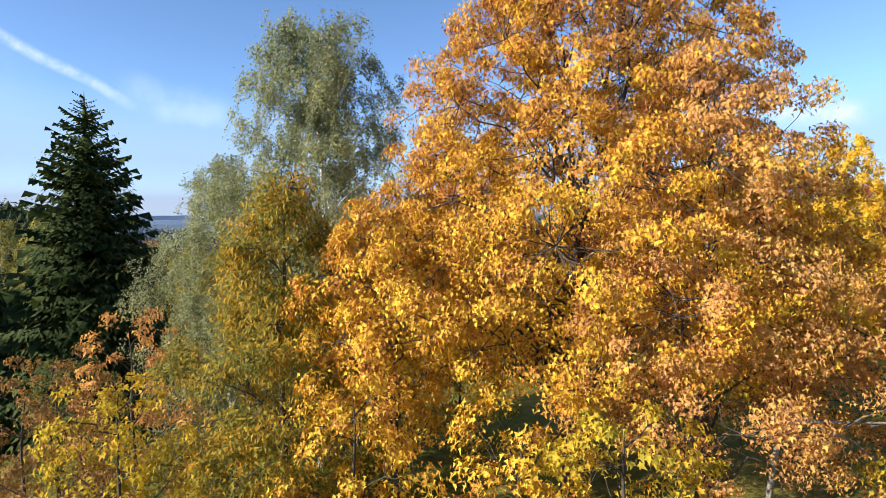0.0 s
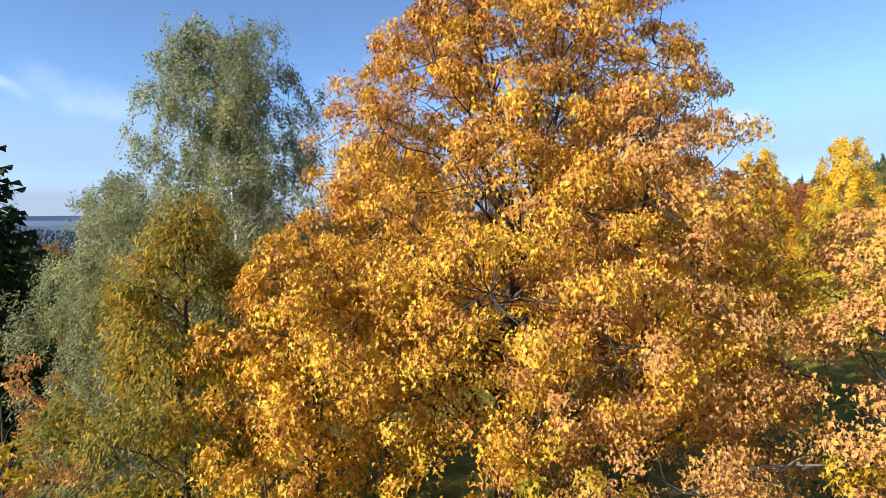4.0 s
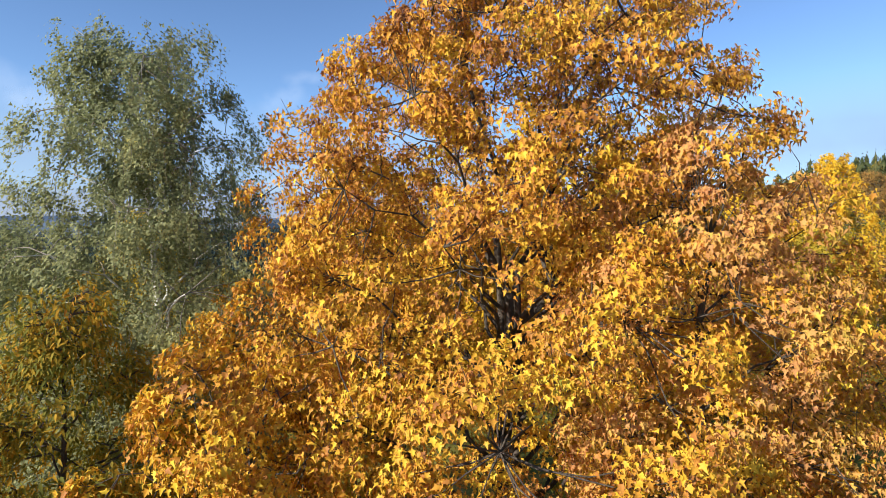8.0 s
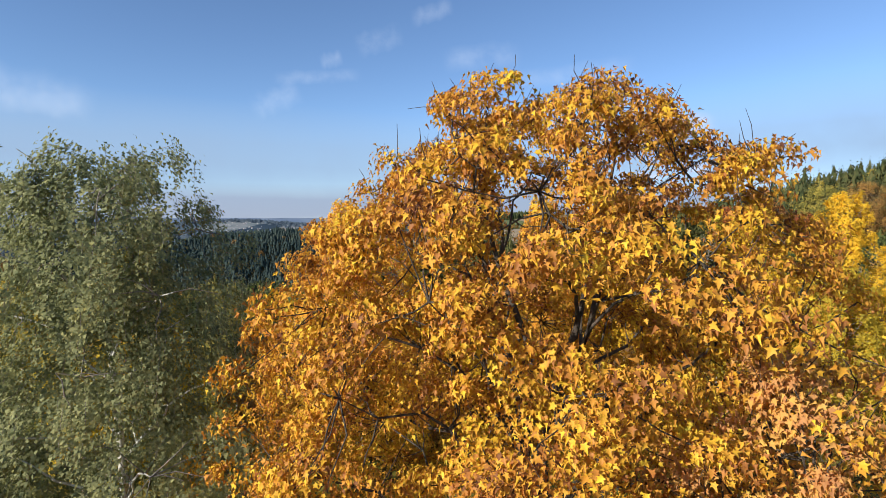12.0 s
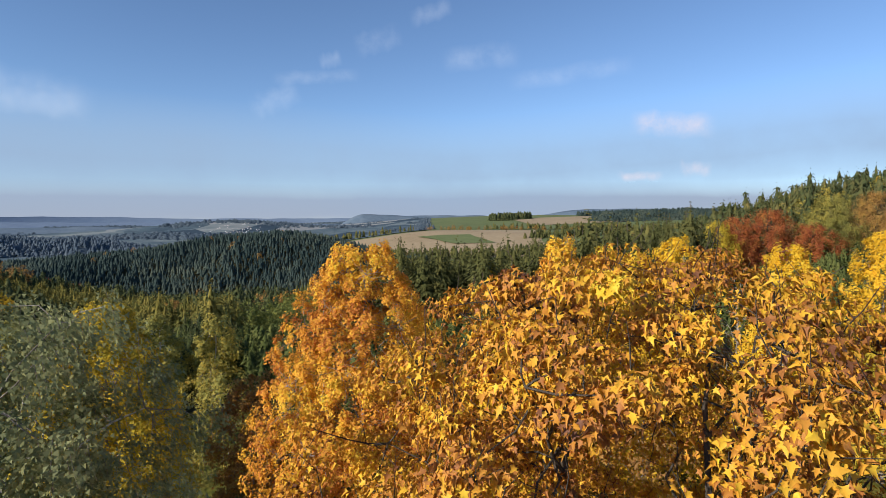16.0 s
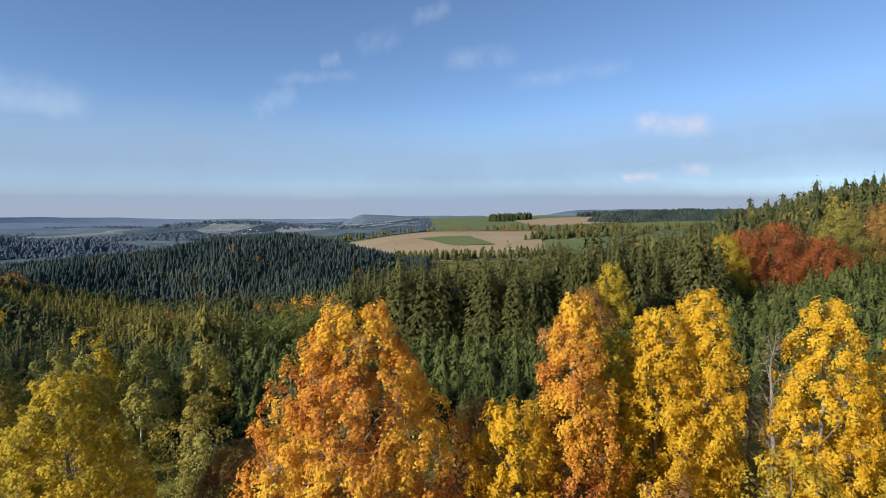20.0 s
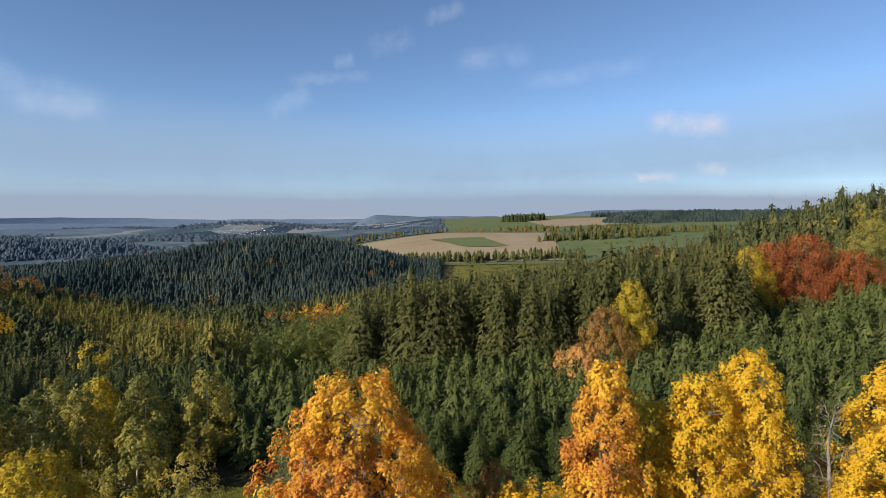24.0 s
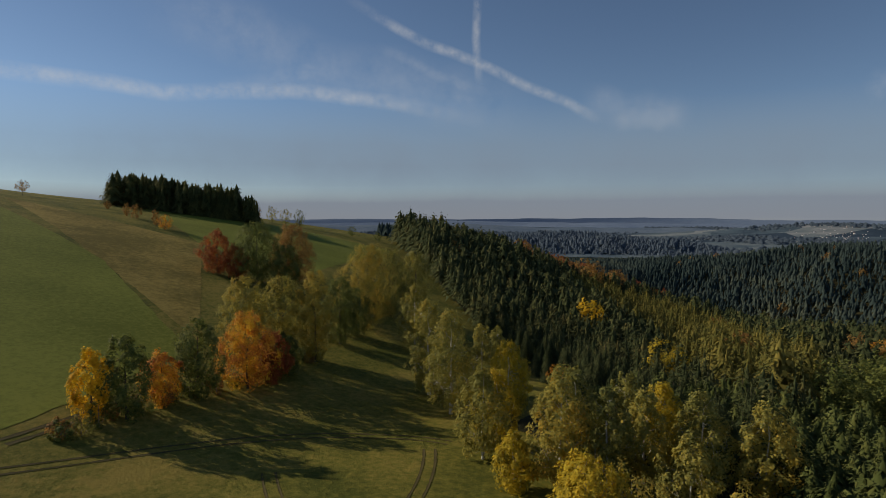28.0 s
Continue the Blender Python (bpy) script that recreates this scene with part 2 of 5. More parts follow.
M_WALL = rough_mat("white_render", ((0.3, (0.68, 0.66, 0.62)), (0.7, (0.80, 0.79, 0.76))), 0.2, 3, 0.1)
M_ROOF = rough_mat("clay_roof", ((0.3, (0.20, 0.13, 0.11)), (0.7, (0.30, 0.20, 0.17))), 0.2, 3, 0.2)

# ---- tools ----
def mesh_np(name, v, f, mat):
    """A mesh from an array of points and an array of triangles or quads."""
    v, f = np.ascontiguousarray(v, np.float32), np.ascontiguousarray(f, np.int32)
    me = bpy.data.meshes.new(name)
    me.vertices.add(len(v))
    me.vertices.foreach_set("co", v.ravel())
    me.loops.add(f.size)
    me.loops.foreach_set("vertex_index", f.ravel())
    me.polygons.add(len(f))
    me.polygons.foreach_set("loop_start", np.arange(0, f.size, f.shape[1], dtype=np.int32))
    me.update(calc_edges=True)
    me.materials.append(mat)
    return me


def thing(name, at, label, category, group="", kind="", turn=0.0, size=1.0):
    ob = tagged(new(name), label, category, group, kind)
    ob.empty_display_size = 0.2
    ob.matrix_basis = Matrix.LocRotScale(at, Euler((0, 0, turn)), (size,) * 3)
    return ob


def child(name, me, parent, label="", kind=""):
    ob = tagged(new(name, me), label, kind=kind)
    ob.parent = parent
    return ob


def joined(parts):
    vs, fs, k = [], [], 0
    for v, f in parts:
        vs.append(v)
        fs.append(f + k)
        k += len(v)
    return np.concatenate(vs), np.concatenate(fs)


def step(a, b, v):
    s = np.clip((v - a) / (b - a), 0, 1)
    return s * s * (3 - 2 * s)


# ---- the ground: a draw that runs down between a meadow hill and a wooded spur, far plains behind ----
def height(x, y):
    x, y = np.asarray(x, float), np.asarray(y, float)
    yc = np.clip(y, -300, 620)
    far_y = np.maximum(yc - 110, 0)
    floor = -6 - 0.078 * yc - 0.062 * far_y + 3.0 * np.exp(-((y + 60) / 60) ** 2)
    d = x + 60 + 0.35 * yc - 0.15 * far_y
    s = 0.2 * (np.sqrt(d * d + 1300) - 36)
    left = s / (1 + (s / 50) ** 3) ** (1 / 3)
    right = d * (0.045 + 0.06 * np.exp(-(yc / 65) ** 2) + 0.03 * step(200, 400, yc)) + 0.11 * (np.sqrt(np.maximum(0, d - 110) ** 2 + 400) - 20)
    right = right / (1 + (np.abs(right) / 42) ** 3) ** (1 / 3)
    z = floor + np.where(d < 0, left, right)
    r, az = np.hypot(x, y), np.arctan2(x, y)
    # a wooded spur across the valley, then fields that climb to the north-east
    z = z + 104 * np.exp(-((x + 310) / 170) ** 2 - ((y - 900) / 170) ** 2) + 42 * np.exp(-((x + 150) / 85) ** 2 - ((y - 850) / 120) ** 2)
    z = z + 27 * np.exp(-((x - 195) / 100) ** 2 - ((y - 255) / 95) ** 2) - 30 * np.exp(-((x + 290) / 130) ** 2 - ((y - 530) / 115) ** 2)
    z = z + (10 * np.sin(x / 46 + y / 120) + 5 * np.sin(x / 21 - y / 60 + 1)) * np.exp(-((x + 260) / 260) ** 2 - ((y - 800) / 190) ** 2)
    far = -62 + 40 * step(950, 1450, r) * step(-0.25, 0.0, az) + 40 * step(1400, 3000, r) * step(-0.16, 0.35, az)
    far = far + 8 * np.sin(x / 310 + 1) * np.sin(y / 420) * step(1200, 1900, r) + 14 * step(1800, 4200, r) + 44 * np.exp(-((x + 930) / 420) ** 2 - ((y - 2480) / 330) ** 2)
    w = step(620, 1250, np.hypot(x + 60, np.maximum(y, 0) + 0.2 * np.abs(x)))
    return z * (1 - w) + far * w


def stretched(n, mid, a, b):
    return mid + a * np.sinh(b * np.linspace(-1, 1, n))


gx, gy = stretched(220, -70, 38, 5.5), stretched(220, 90, 38, 5.5)
X, Y = np.meshgrid(gx, gy)
Z = height(X, Y)
i = np.arange(219)[:, None] * 220 + np.arange(219)[None, :]
quads = np.stack([i, i + 1, i + 221, i + 220], -1).reshape(-1, 4)
me = mesh_np("ground", np.stack([X, Y, Z], -1).reshape(-1, 3), quads, M_GRASS)
me.polygons.foreach_set("use_smooth", np.ones(len(quads), bool))
tagged(new("ground", me), "dry autumn meadow grass over rolling hills", "ground", kind="structure")


def draped(name, outline, mat, lift, label, category, cell=8.0):
    """A field laid over the ground: the part of a fine grid that falls inside a convex outline."""
    c = np.array(outline, float)
    area = np.cross(c[1] - c[0], c[2] - c[0])
    if area < 0:
        c = c[::-1]
    n = max(4, int(np.linalg.norm(c[1] - c[0]) / cell)), max(4, int(np.linalg.norm(c[2] - c[1]) / cell))
    u, v = np.meshgrid(np.linspace(0, 1, n[0] + 1), np.linspace(0, 1, n[1] + 1))
    p = sum(w[..., None] * q for w, q in zip(((1 - u) * (1 - v), u * (1 - v), u * v, (1 - u) * v), c))
    rng = np.random.default_rng(5)
    edge = (np.minimum(np.minimum(u, 1 - u), np.minimum(v, 1 - v)) == 0)[..., None]
    p = p + edge * rng.normal(0, 0.06 * cell, p.shape)
    z = height(p[..., 0], p[..., 1]) + lift
    k = np.arange(n[1])[:, None] * (n[0] + 1) + np.arange(n[0])[None, :]
    f = np.stack([k, k + 1, k + n[0] + 2, k + n[0] + 1], -1).reshape(-1, 4)
    me = mesh_np(name, np.concatenate([p, z[..., None]], -1).reshape(-1, 3), f, mat)
    me.polygons.foreach_set("use_smooth", np.ones(len(f), bool))
    return tagged(new(name, me), label, category, kind="structure")

# ---- trees ----
def tube(pts, radii, sides=6):
    pts, radii = np.asarray(pts, float), np.asarray(radii, float)
    t = np.gradient(pts, axis=0)
    t /= np.linalg.norm(t, axis=1)[:, None] + 1e-9
    ref = np.where(np.abs(t[:, 2:3]) > 0.9, [[1.0, 0, 0]], [[0, 0, 1.0]])
    a = np.cross(t, ref)
    a /= np.linalg.norm(a, axis=1)[:, None] + 1e-9
    b = np.cross(t, a)
    ang = np.arange(sides) * 2 * np.pi / sides
    v = pts[:, None] + radii[:, None, None] * (a[:, None] * np.cos(ang)[None, :, None] + b[:, None] * np.sin(ang)[None, :, None])
    k = len(pts)
    i = np.arange(k - 1)[:, None] * sides + np.arange(sides)[None, :]
    j = np.arange(k - 1)[:, None] * sides + (np.arange(sides)[None, :] + 1) % sides
    f = np.concatenate([np.stack([i, j, j + sides], -1).reshape(-1, 3), np.stack([i, j + sides, i + sides], -1).reshape(-1, 3)])
    return v.reshape(-1, 3), f


def bent(rng, a, b, k, sag=0.0, wob=0.05):
    """A crooked line from a to b: lifted or sagging in the middle."""
    a, b = np.asarray(a, float), np.asarray(b, float)
    s = np.linspace(0, 1, k)[:, None]
    ln = np.linalg.norm(b - a)
    p = a + (b - a) * s + np.array([0, 0, 1.0]) * (sag * ln * np.sin(s * np.pi))
    w = rng.normal(0, wob * ln, (k, 3))
    w[0] = w[-1] = 0
    return p + w * np.sin(s * np.pi)


def fan(outline, fold=0.15, droop=0.2):
    """A leaf blade from its outline, as a fan about the rib, folded and drooping towards the tip."""
    o = np.array(outline, float)
    mid = np.array([[0.0, o[:, 1].mean() * 0.9]])
    p = np.concatenate([mid, o])
    z = fold * np.abs(p[:, 0]) - droop * p[:, 1] ** 2
    n = len(o)
    f = np.stack([np.zeros(n, int), 1 + np.arange(n), 1 + (np.arange(n) + 1) % n], -1)
    return np.concatenate([p, z[:, None]], 1), f


LEAF_MAPLE = fan(((0, 0), (0.36, -0.06), (0.25, 0.16), (0.56, 0.42), (0.24, 0.44), (0, 1.0), (-0.24, 0.44), (-0.56, 0.42), (-0.25, 0.16), (-0.36, -0.06)))
LEAF_MAPLE_LOW = fan(((0, -0.02), (0.52, 0.24), (0.2, 0.42), (0, 1.0), (-0.2, 0.42), (-0.52, 0.24)), 0.3, 0.3)
LEAF_MAPLE_LOW = (LEAF_MAPLE_LOW[0][1:], np.array(((0, 1, 2), (0, 2, 3), (0, 3, 4), (0, 4, 5))))
LEAF_MAPLE = (LEAF_MAPLE[0] * np.array([0.92, 1, 1]) + np.array([[0, 0, 0.25 * abs(q) - 0.15 * w * w] for q, w, _ in LEAF_MAPLE[0]]), LEAF_MAPLE[1])
LEAF_CURLED = (LEAF_MAPLE_LOW[0] * np.array([0.62, 1.0, 1.0]) + np.array([[0, 0, 0.35 * abs(q) - 0.2 * w * w] for q, w, _ in LEAF_MAPLE_LOW[0]]), LEAF_MAPLE_LOW[1])
LEAF_LONG = fan(((0, 0), (0.16, 0.35), (0, 1.0), (-0.16, 0.35)), 0.3, 0.35)
LEAF_SMALL = (np.array(((0, 0, 0), (0.42, 0.45, 0.06), (0, 1, -0.1), (-0.42, 0.45, 0.06)), float), np.array(((0, 1, 2), (0, 2, 3))))


LEAF_BIT = (np.array(((-0.42, 0.1, 0.05), (0.42, 0.3, 0.05), (0, 1, -0.1)), float), np.array(((0, 1, 2),)))


def leaves(rng, pos, shape, size, out, hang=0.4, spread=0.7):
    """Leaves at pos, pointing along out and down, faces turned up and outwards at random."""
    n = len(pos)
    y = out + np.array([0, 0, -hang]) + rng.normal(0, spread, (n, 3))
    y /= np.linalg.norm(y, axis=1)[:, None] + 1e-9
    up = np.array([0, 0, 1.0]) + 0.5 * out + rng.normal(0, 0.45, (n, 3))
    x = np.cross(y, up)
    x /= np.linalg.norm(x, axis=1)[:, None] + 1e-9
    z = np.cross(x, y)
    v0, f0 = shape
    sz = size * rng.uniform(0.65, 1.25, n)
    v = pos[:, None] + sz[:, None, None] * (v0[None, :, 0:1] * x[:, None] + v0[None, :, 1:2] * y[:, None] + v0[None, :, 2:3] * z[:, None])
    f = f0[None] + (np.arange(n) * len(v0))[:, None, None]
    return v.reshape(-1, 3), f.reshape(-1, 3)


def unit(v):
    return v / (np.linalg.norm(v, axis=-1, keepdims=True) + 1e-9)


SINGLE = {}


def one_leaf(shape, size):
    if size not in SINGLE:
        SINGLE[size] = mesh_np("leaf", shape[0] * size * 1.1, shape[1], M_MAPLE_ONE)
    return SINGLE[size]


def broadleaf(name, at, h, profile, label, category, leaf, leaf_size, n_leaf, mat, bark, seed, limbs=14, sub=6, twigs=5, bare=0.22, lean=(0, 0),
              hang=0.5, clump=0.32, droop=0.0, group="", trunk_r=None, lump=0.22, sag=0.08, rise=0.35, split=True, turn=0.0, pads=0.3):
    """A broadleaved tree.  profile: crown radius at even steps from the lowest limb to the top."""
    rng = np.random.default_rng(seed)
    root = thing(name, (at[0], at[1], float(height(at[0], at[1])) - 0.1), label, category, group, turn=turn)
    tr = trunk_r or h * 0.016
    prof = np.array(profile, float)
    hs = np.linspace(0, 1, len(prof))
    k = 9
    s = np.linspace(0, 1, k)
    line = np.stack([lean[0] * s**1.5, lean[1] * s**1.5, s * h * 0.93], -1) + rng.normal(0, 0.012 * h, (k, 3)) * np.array([1, 1, 0]) * s[:, None]
    rad = tr * (1 - s) ** 0.8 + 0.012 + tr * 0.5 * np.exp(-s * 14)
    child("trunk", mesh_np("trunk", *tube(line, rad, 9), bark), root)

    def on_trunk(z):
        u = np.clip(z / (h * 0.93), 0, 1)
        return np.array([np.interp(u, s, line[:, c]) for c in range(3)]), float(np.interp(u, s, rad))

    def room(z):
        """How far the crown may reach from its axis at height z."""
        u = (z / h - bare) / (1 - bare)
        return (np.interp(u, hs, prof) * 1.12 + 0.2) * np.clip(1 - (u - 1) * 9, 0.05, 1)

    def held(p):
        c, _ = on_trunk(p[2])
        d = np.hypot(p[0] - c[0], p[1] - c[1])
        k = min(1.0, room(p[2]) / (d + 1e-6))
        return np.array([c[0] + (p[0] - c[0]) * k, c[1] + (p[1] - c[1]) * k, min(p[2], h * 1.03)])

    az_noise = rng.normal(0, lump, (7, 9))
    for li in range(limbs):
        u = (li + 0.5) / limbs
        a = li * 2.39996 + rng.normal(0, 0.25)
        zt = h * (bare + (1 - bare) * u)
        reach = np.interp(u, hs, prof) * (1 + az_noise[int(u * 6.99), int((a % 6.283) / 6.283 * 8.99)])
        reach = max(reach * (1.0 if u < 0.84 else rng.uniform(0.3, 1.0)), 0.25)
        z0 = min(max(zt - rise * reach - 0.04 * h, h * bare * 0.8), h * 0.86)
        p0, r0 = on_trunk(z0)
        dirn = np.array([math.cos(a), math.sin(a), 0])
        axis, _ = on_trunk(zt)
        tip = np.array([axis[0], axis[1], zt]) + dirn * reach
        lp = bent(rng, p0, tip, 7, sag, 0.035)
        lr = np.linspace(max(0.35 * r0, 0.02), 0.008, 7)
        wood, spots, ways = [], [], []
        for si in range(sub):
            q = 0.22 + 0.78 * (si + rng.uniform(0.2, 0.9)) / sub
            b0 = np.array([np.interp(q, np.linspace(0, 1, 7), lp[:, c]) for c in range(3)])
            side = unit(dirn * rng.uniform(0.2, 1.0) + np.cross(dirn, [0, 0, 1]) * rng.choice((-1, 1)) * rng.uniform(0.3, 1.0) + np.array([0, 0, rng.uniform(-0.35, 0.75)]))
            ln = reach * rng.uniform(0.28, 0.5) * (1.2 - 0.5 * q) + 0.3
            b1 = held(b0 + side * ln)
            bp = bent(rng, b0, b1, 4, 0.06, 0.05)
            wood.append(tube(bp, np.linspace(0.016, 0.006, 4) * (1 + h / 30), 4))
            for ti in range(twigs):
                c0 = b0 + (b1 - b0) * rng.uniform(pads, 1.0)
                td = unit(side + rng.normal(0, 0.7, 3) + np.array([0, 0, -droop]))
                c1 = held(c0 + td * rng.uniform(0.3, 0.75) * (0.5 + 0.12 * reach))
                if ti < 3:
                    wood.append(tube(np.stack([c0, c1]), np.array([0.009, 0.004]), 3))
                spots.append((c0, c1))
                ways.append(td)
        limb = child("limb", mesh_np("limb", *tube(lp, lr, 6), bark), root)
        child("branchwork", mesh_np("branchwork", *joined(wood), bark), limb, kind="stuff")
        n = max(1, int(n_leaf / limbs / len(spots) * max(0.4, 0.75 + 0.5 * reach / prof.max() - (0.4 if u > 0.84 else 0))))
        c0, c1 = np.array([p[0] for p in spots]), np.array([p[1] for p in spots])
        w = np.array(ways)
        q = rng.uniform(0.1, 1.15, (len(spots), n, 1))
        pos = c0[:, None] + (c1 - c0)[:, None] * q + rng.normal(0, clump, (len(spots), n, 3)) * np.array([1, 1, 0.7])
        if droop:
            pos[..., 2] -= rng.uniform(0, 1, (len(spots), n)) ** 1.5 * droop
        pos = pos.reshape(-1, 3)
        ax, ay = np.interp(pos[:, 2] / (h * 0.93), s, line[:, 0]), np.interp(pos[:, 2] / (h * 0.93), s, line[:, 1])
        fit = np.hypot(pos[:, 0] - ax, pos[:, 1] - ay) < room(pos[:, 2]) * 1.06 + 0.1
        pos, w = pos[fit], np.repeat(w, n, 0)[fit]
        out = unit(w * 0.6 + unit(pos - np.array([axis[0], axis[1], zt - 0.5 * reach])))
        child("foliage", mesh_np("foliage", *leaves(rng, pos, leaf, leaf_size, out, hang), mat), limb if split else root, kind="stuff")
    return root


def crown_spots(rng, h, profile, bare, n, lump, inner):
    """Places for n clumps of leaves in a crown of that outline, lobed and uneven, most of them near its surface; and their ways outwards."""
    prof = np.array(profile, float)
    hs = np.linspace(0, 1, len(prof))
    grid = np.linspace(0, 1, 200)
    w = np.cumsum(np.interp(grid, hs, prof) + 0.12 * prof.max())
    u = np.interp((np.arange(n) + rng.uniform(0, 1, n)) / n * (w[-1] - w[0]) + w[0], w, grid)
    a = np.arange(n) * 2.39996 + rng.normal(0, 0.5, n)
    lobe = sum(np.cos(m * a + f * 6.28 * u + p) / (1 + 0.25 * k) for k, (m, f, p) in enumerate(zip((2, 3, 4, 5, 7), (0.7, -1.3, 2.1, -3.2, 4.4), rng.uniform(0, 6.28, 5))))
    r = np.interp(u, hs, prof) * np.clip(1 + lump * lobe, 0.62, 1.14) * (1 - inner * rng.uniform(0, 1, n) ** 1.6)
    slope = np.interp(u - 0.06, hs, prof) - np.interp(u + 0.06, hs, prof)
    mid = np.stack([np.cos(a) * r, np.sin(a) * r, h * (bare + (1 - bare) * u)], -1)
    out = unit(np.stack([np.cos(a), np.sin(a), np.clip(slope / (0.12 * h * (1 - bare)), -0.4, 2.5)], -1))
    return mid, out, u


def clump_leaves(rng, mid, out, rc, per, shape, size, hang=0.6, tall=0.75, loose=0.4):
    """Domes of leaves that overlap like shingles: faces turned up and outwards, tips hanging."""
    n = len(mid)
    d = unit(rng.normal(0, 1, (n, per, 3)) + 0.7 * out[:, None] + np.array([0, 0, 0.3]))
    pos = mid[:, None] + d * (rc[:, None] * rng.uniform(0.4, 1.08, (n, per)))[..., None] * np.array([1, 1, tall])
    nrm = unit(0.8 * d + 0.5 * out[:, None] + np.array([0, 0, 0.45]) + rng.normal(0, loose, (n, per, 3)))
    y = 0.5 * out[:, None] + 0.4 * d + np.array([0, 0, -hang]) + rng.normal(0, 0.45, (n, per, 3))
    y = unit(y - (y * nrm).sum(-1, keepdims=True) * nrm)
    x = np.cross(y, nrm)
    v0, f0 = shape
    sz = size * rng.uniform(0.6, 1.25, (n, per))
    v = pos[:, :, None] + sz[..., None, None] * (v0[:, 0:1] * x[:, :, None] + v0[:, 1:2] * y[:, :, None] + v0[:, 2:3] * nrm[:, :, None])
    f = f0[None] + (np.arange(n * per) * len(v0))[:, None, None]
    return v.reshape(-1, 3), f.reshape(-1, 3)


def leafy_tree(name, at, h, profile, label, mat, bark, seed, clumps, rc, per, shape, size, limbs=30, bare=0.15, lump=0.1, inner=0.6, leaders=1, fork=0.4, tall=0.75, hang=0.6, lean=(0, 0),
               group="", trunk_r=None, split=False, singles=0, behind=None, rise=0.5, twigs=2, tips=0, loose=0.4, limb_bark=None):
    """A broadleaved tree: stem or stems, limbs, a branch to every clump of leaves."""
    rng = np.random.default_rng(seed)
    root = thing(name, (at[0], at[1], float(height(at[0], at[1])) - 0.1), label, "tree", group)
    tr = trunk_r or h * 0.014
    prof, hs = np.array(profile, float), np.linspace(0, 1, len(profile))
    lean = np.array((lean[0], lean[1], 0.0))
    s = np.linspace(0, 1, 9)[:, None]
    if leaders == 1:
        line = lean * s ** 1.5 + np.array([0, 0, 0.92 * h]) * s + rng.normal(0, 0.010 * h, (9, 3)) * np.array([1, 1, 0]) * s
        stems = [line]
        child("trunk", mesh_np("trunk", *tube(line, tr * (1 - s[:, 0]) ** 0.8 + 0.012 + 0.5 * tr * np.exp(-14 * s[:, 0]), 8), bark), root)
    else:
        top = lean * fork ** 1.5 + np.array([0, 0, fork * h])
        child("trunk", mesh_np("trunk", *tube(bent(rng, (0, 0, 0), top, 6, 0, 0.02), np.linspace(1.35, 0.85, 6) * tr, 10), bark), root)
        stems = []
        for k in range(leaders):
            a = 6.28 * k / leaders + 0.6
            r = 0.42 * prof[-2]
            line = bent(rng, top - np.array([0, 0, 0.1]), lean + np.array([math.cos(a) * r, math.sin(a) * r, h * rng.uniform(0.86, 0.95)]), 9, 0, 0.03)
            stems.append(line)
            child("stem", mesh_np("stem", *tube(line, np.linspace(0.6 * tr, 0.02, 9), 8), bark), root)
    mid, out, u = crown_spots(rng, h, profile, bare, clumps, lump, inner)
    mid = mid + lean * (mid[:, 2:3] / h) ** 1.5
    rcs = rc * rng.uniform(0.7, 1.3, clumps) * (1 - 0.3 * u)
    lines = []
    for k in range(limbs):
        q, a = ((k + 0.5) / limbs) ** 0.9, k * 2.39996
        reach = 0.82 * np.interp(q, hs, prof)
        z = h * (bare + (1 - bare) * q)
        tip = np.array([math.cos(a) * reach, math.sin(a) * reach, z]) + lean * (z / h) ** 1.5
        z0 = np.clip(z - rise * reach - 0.03 * h, h * bare * 0.6, h * 0.84)
        best = min(stems, key=lambda p: np.hypot(*(p[np.abs(p[:, 2] - z0).argmin(), :2] - tip[:2])))
        if z0 < best[0, 2]:
            base = lean * (z0 / h) ** 1.5 + np.array([0, 0, z0])
        else:
            base = np.array([np.interp(z0, best[:, 2], best[:, c]) for c in range(3)])
        lines.append(bent(rng, base, tip, 7, 0.06, 0.035))
    lines = np.array(lines)
    near = np.linalg.norm(mid[:, None] - lines[None, :, 5], axis=2).argmin(1)
    rest = []

    def both(own, blade):
        """Open blades and curled ones, mixed in every clump."""
        open_ones = int(per * 0.58)
        return joined([clump_leaves(rng, mid[own], out[own], rcs[own], open_ones, blade, size, hang, tall, loose),
                       clump_leaves(rng, mid[own], out[own], rcs[own] * 1.03, per - open_ones, LEAF_CURLED, size, hang + 0.4, tall, loose + 0.25)])

    for k in range(limbs):
        own = np.nonzero(near == k)[0]
        wood = []
        for c in own:
            j = 2 + np.linalg.norm(lines[k, 2:] - mid[c] + np.array([0, 0, 0.3]), axis=1).argmin()
            wood.append(tube(bent(rng, lines[k, j], mid[c], 4, -0.05, 0.05), np.linspace(0.0008, 0.0003, 4) * h + 0.003, 4))
            for _ in range(twigs):
                e = mid[c] + unit(rng.normal(0, 1, 3) + out[c] + np.array([0, 0, 0.2])) * rcs[c] * rng.uniform(0.6, 1.1)
                wood.append(tube(np.stack([mid[c], e]), np.array([0.0004 * h + 0.003, 0.003]), 3))
            if tips and u[c] > 0.8:
                for _ in range(tips):
                    e = mid[c] + unit(rng.normal(0, 0.35, 3) + np.array([0, 0, 1])) * rng.uniform(0.35, 0.85)
                    wood.append(tube(bent(rng, mid[c], e, 4, 0, 0.05), np.array([0.012, 0.009, 0.007, 0.004]), 3))
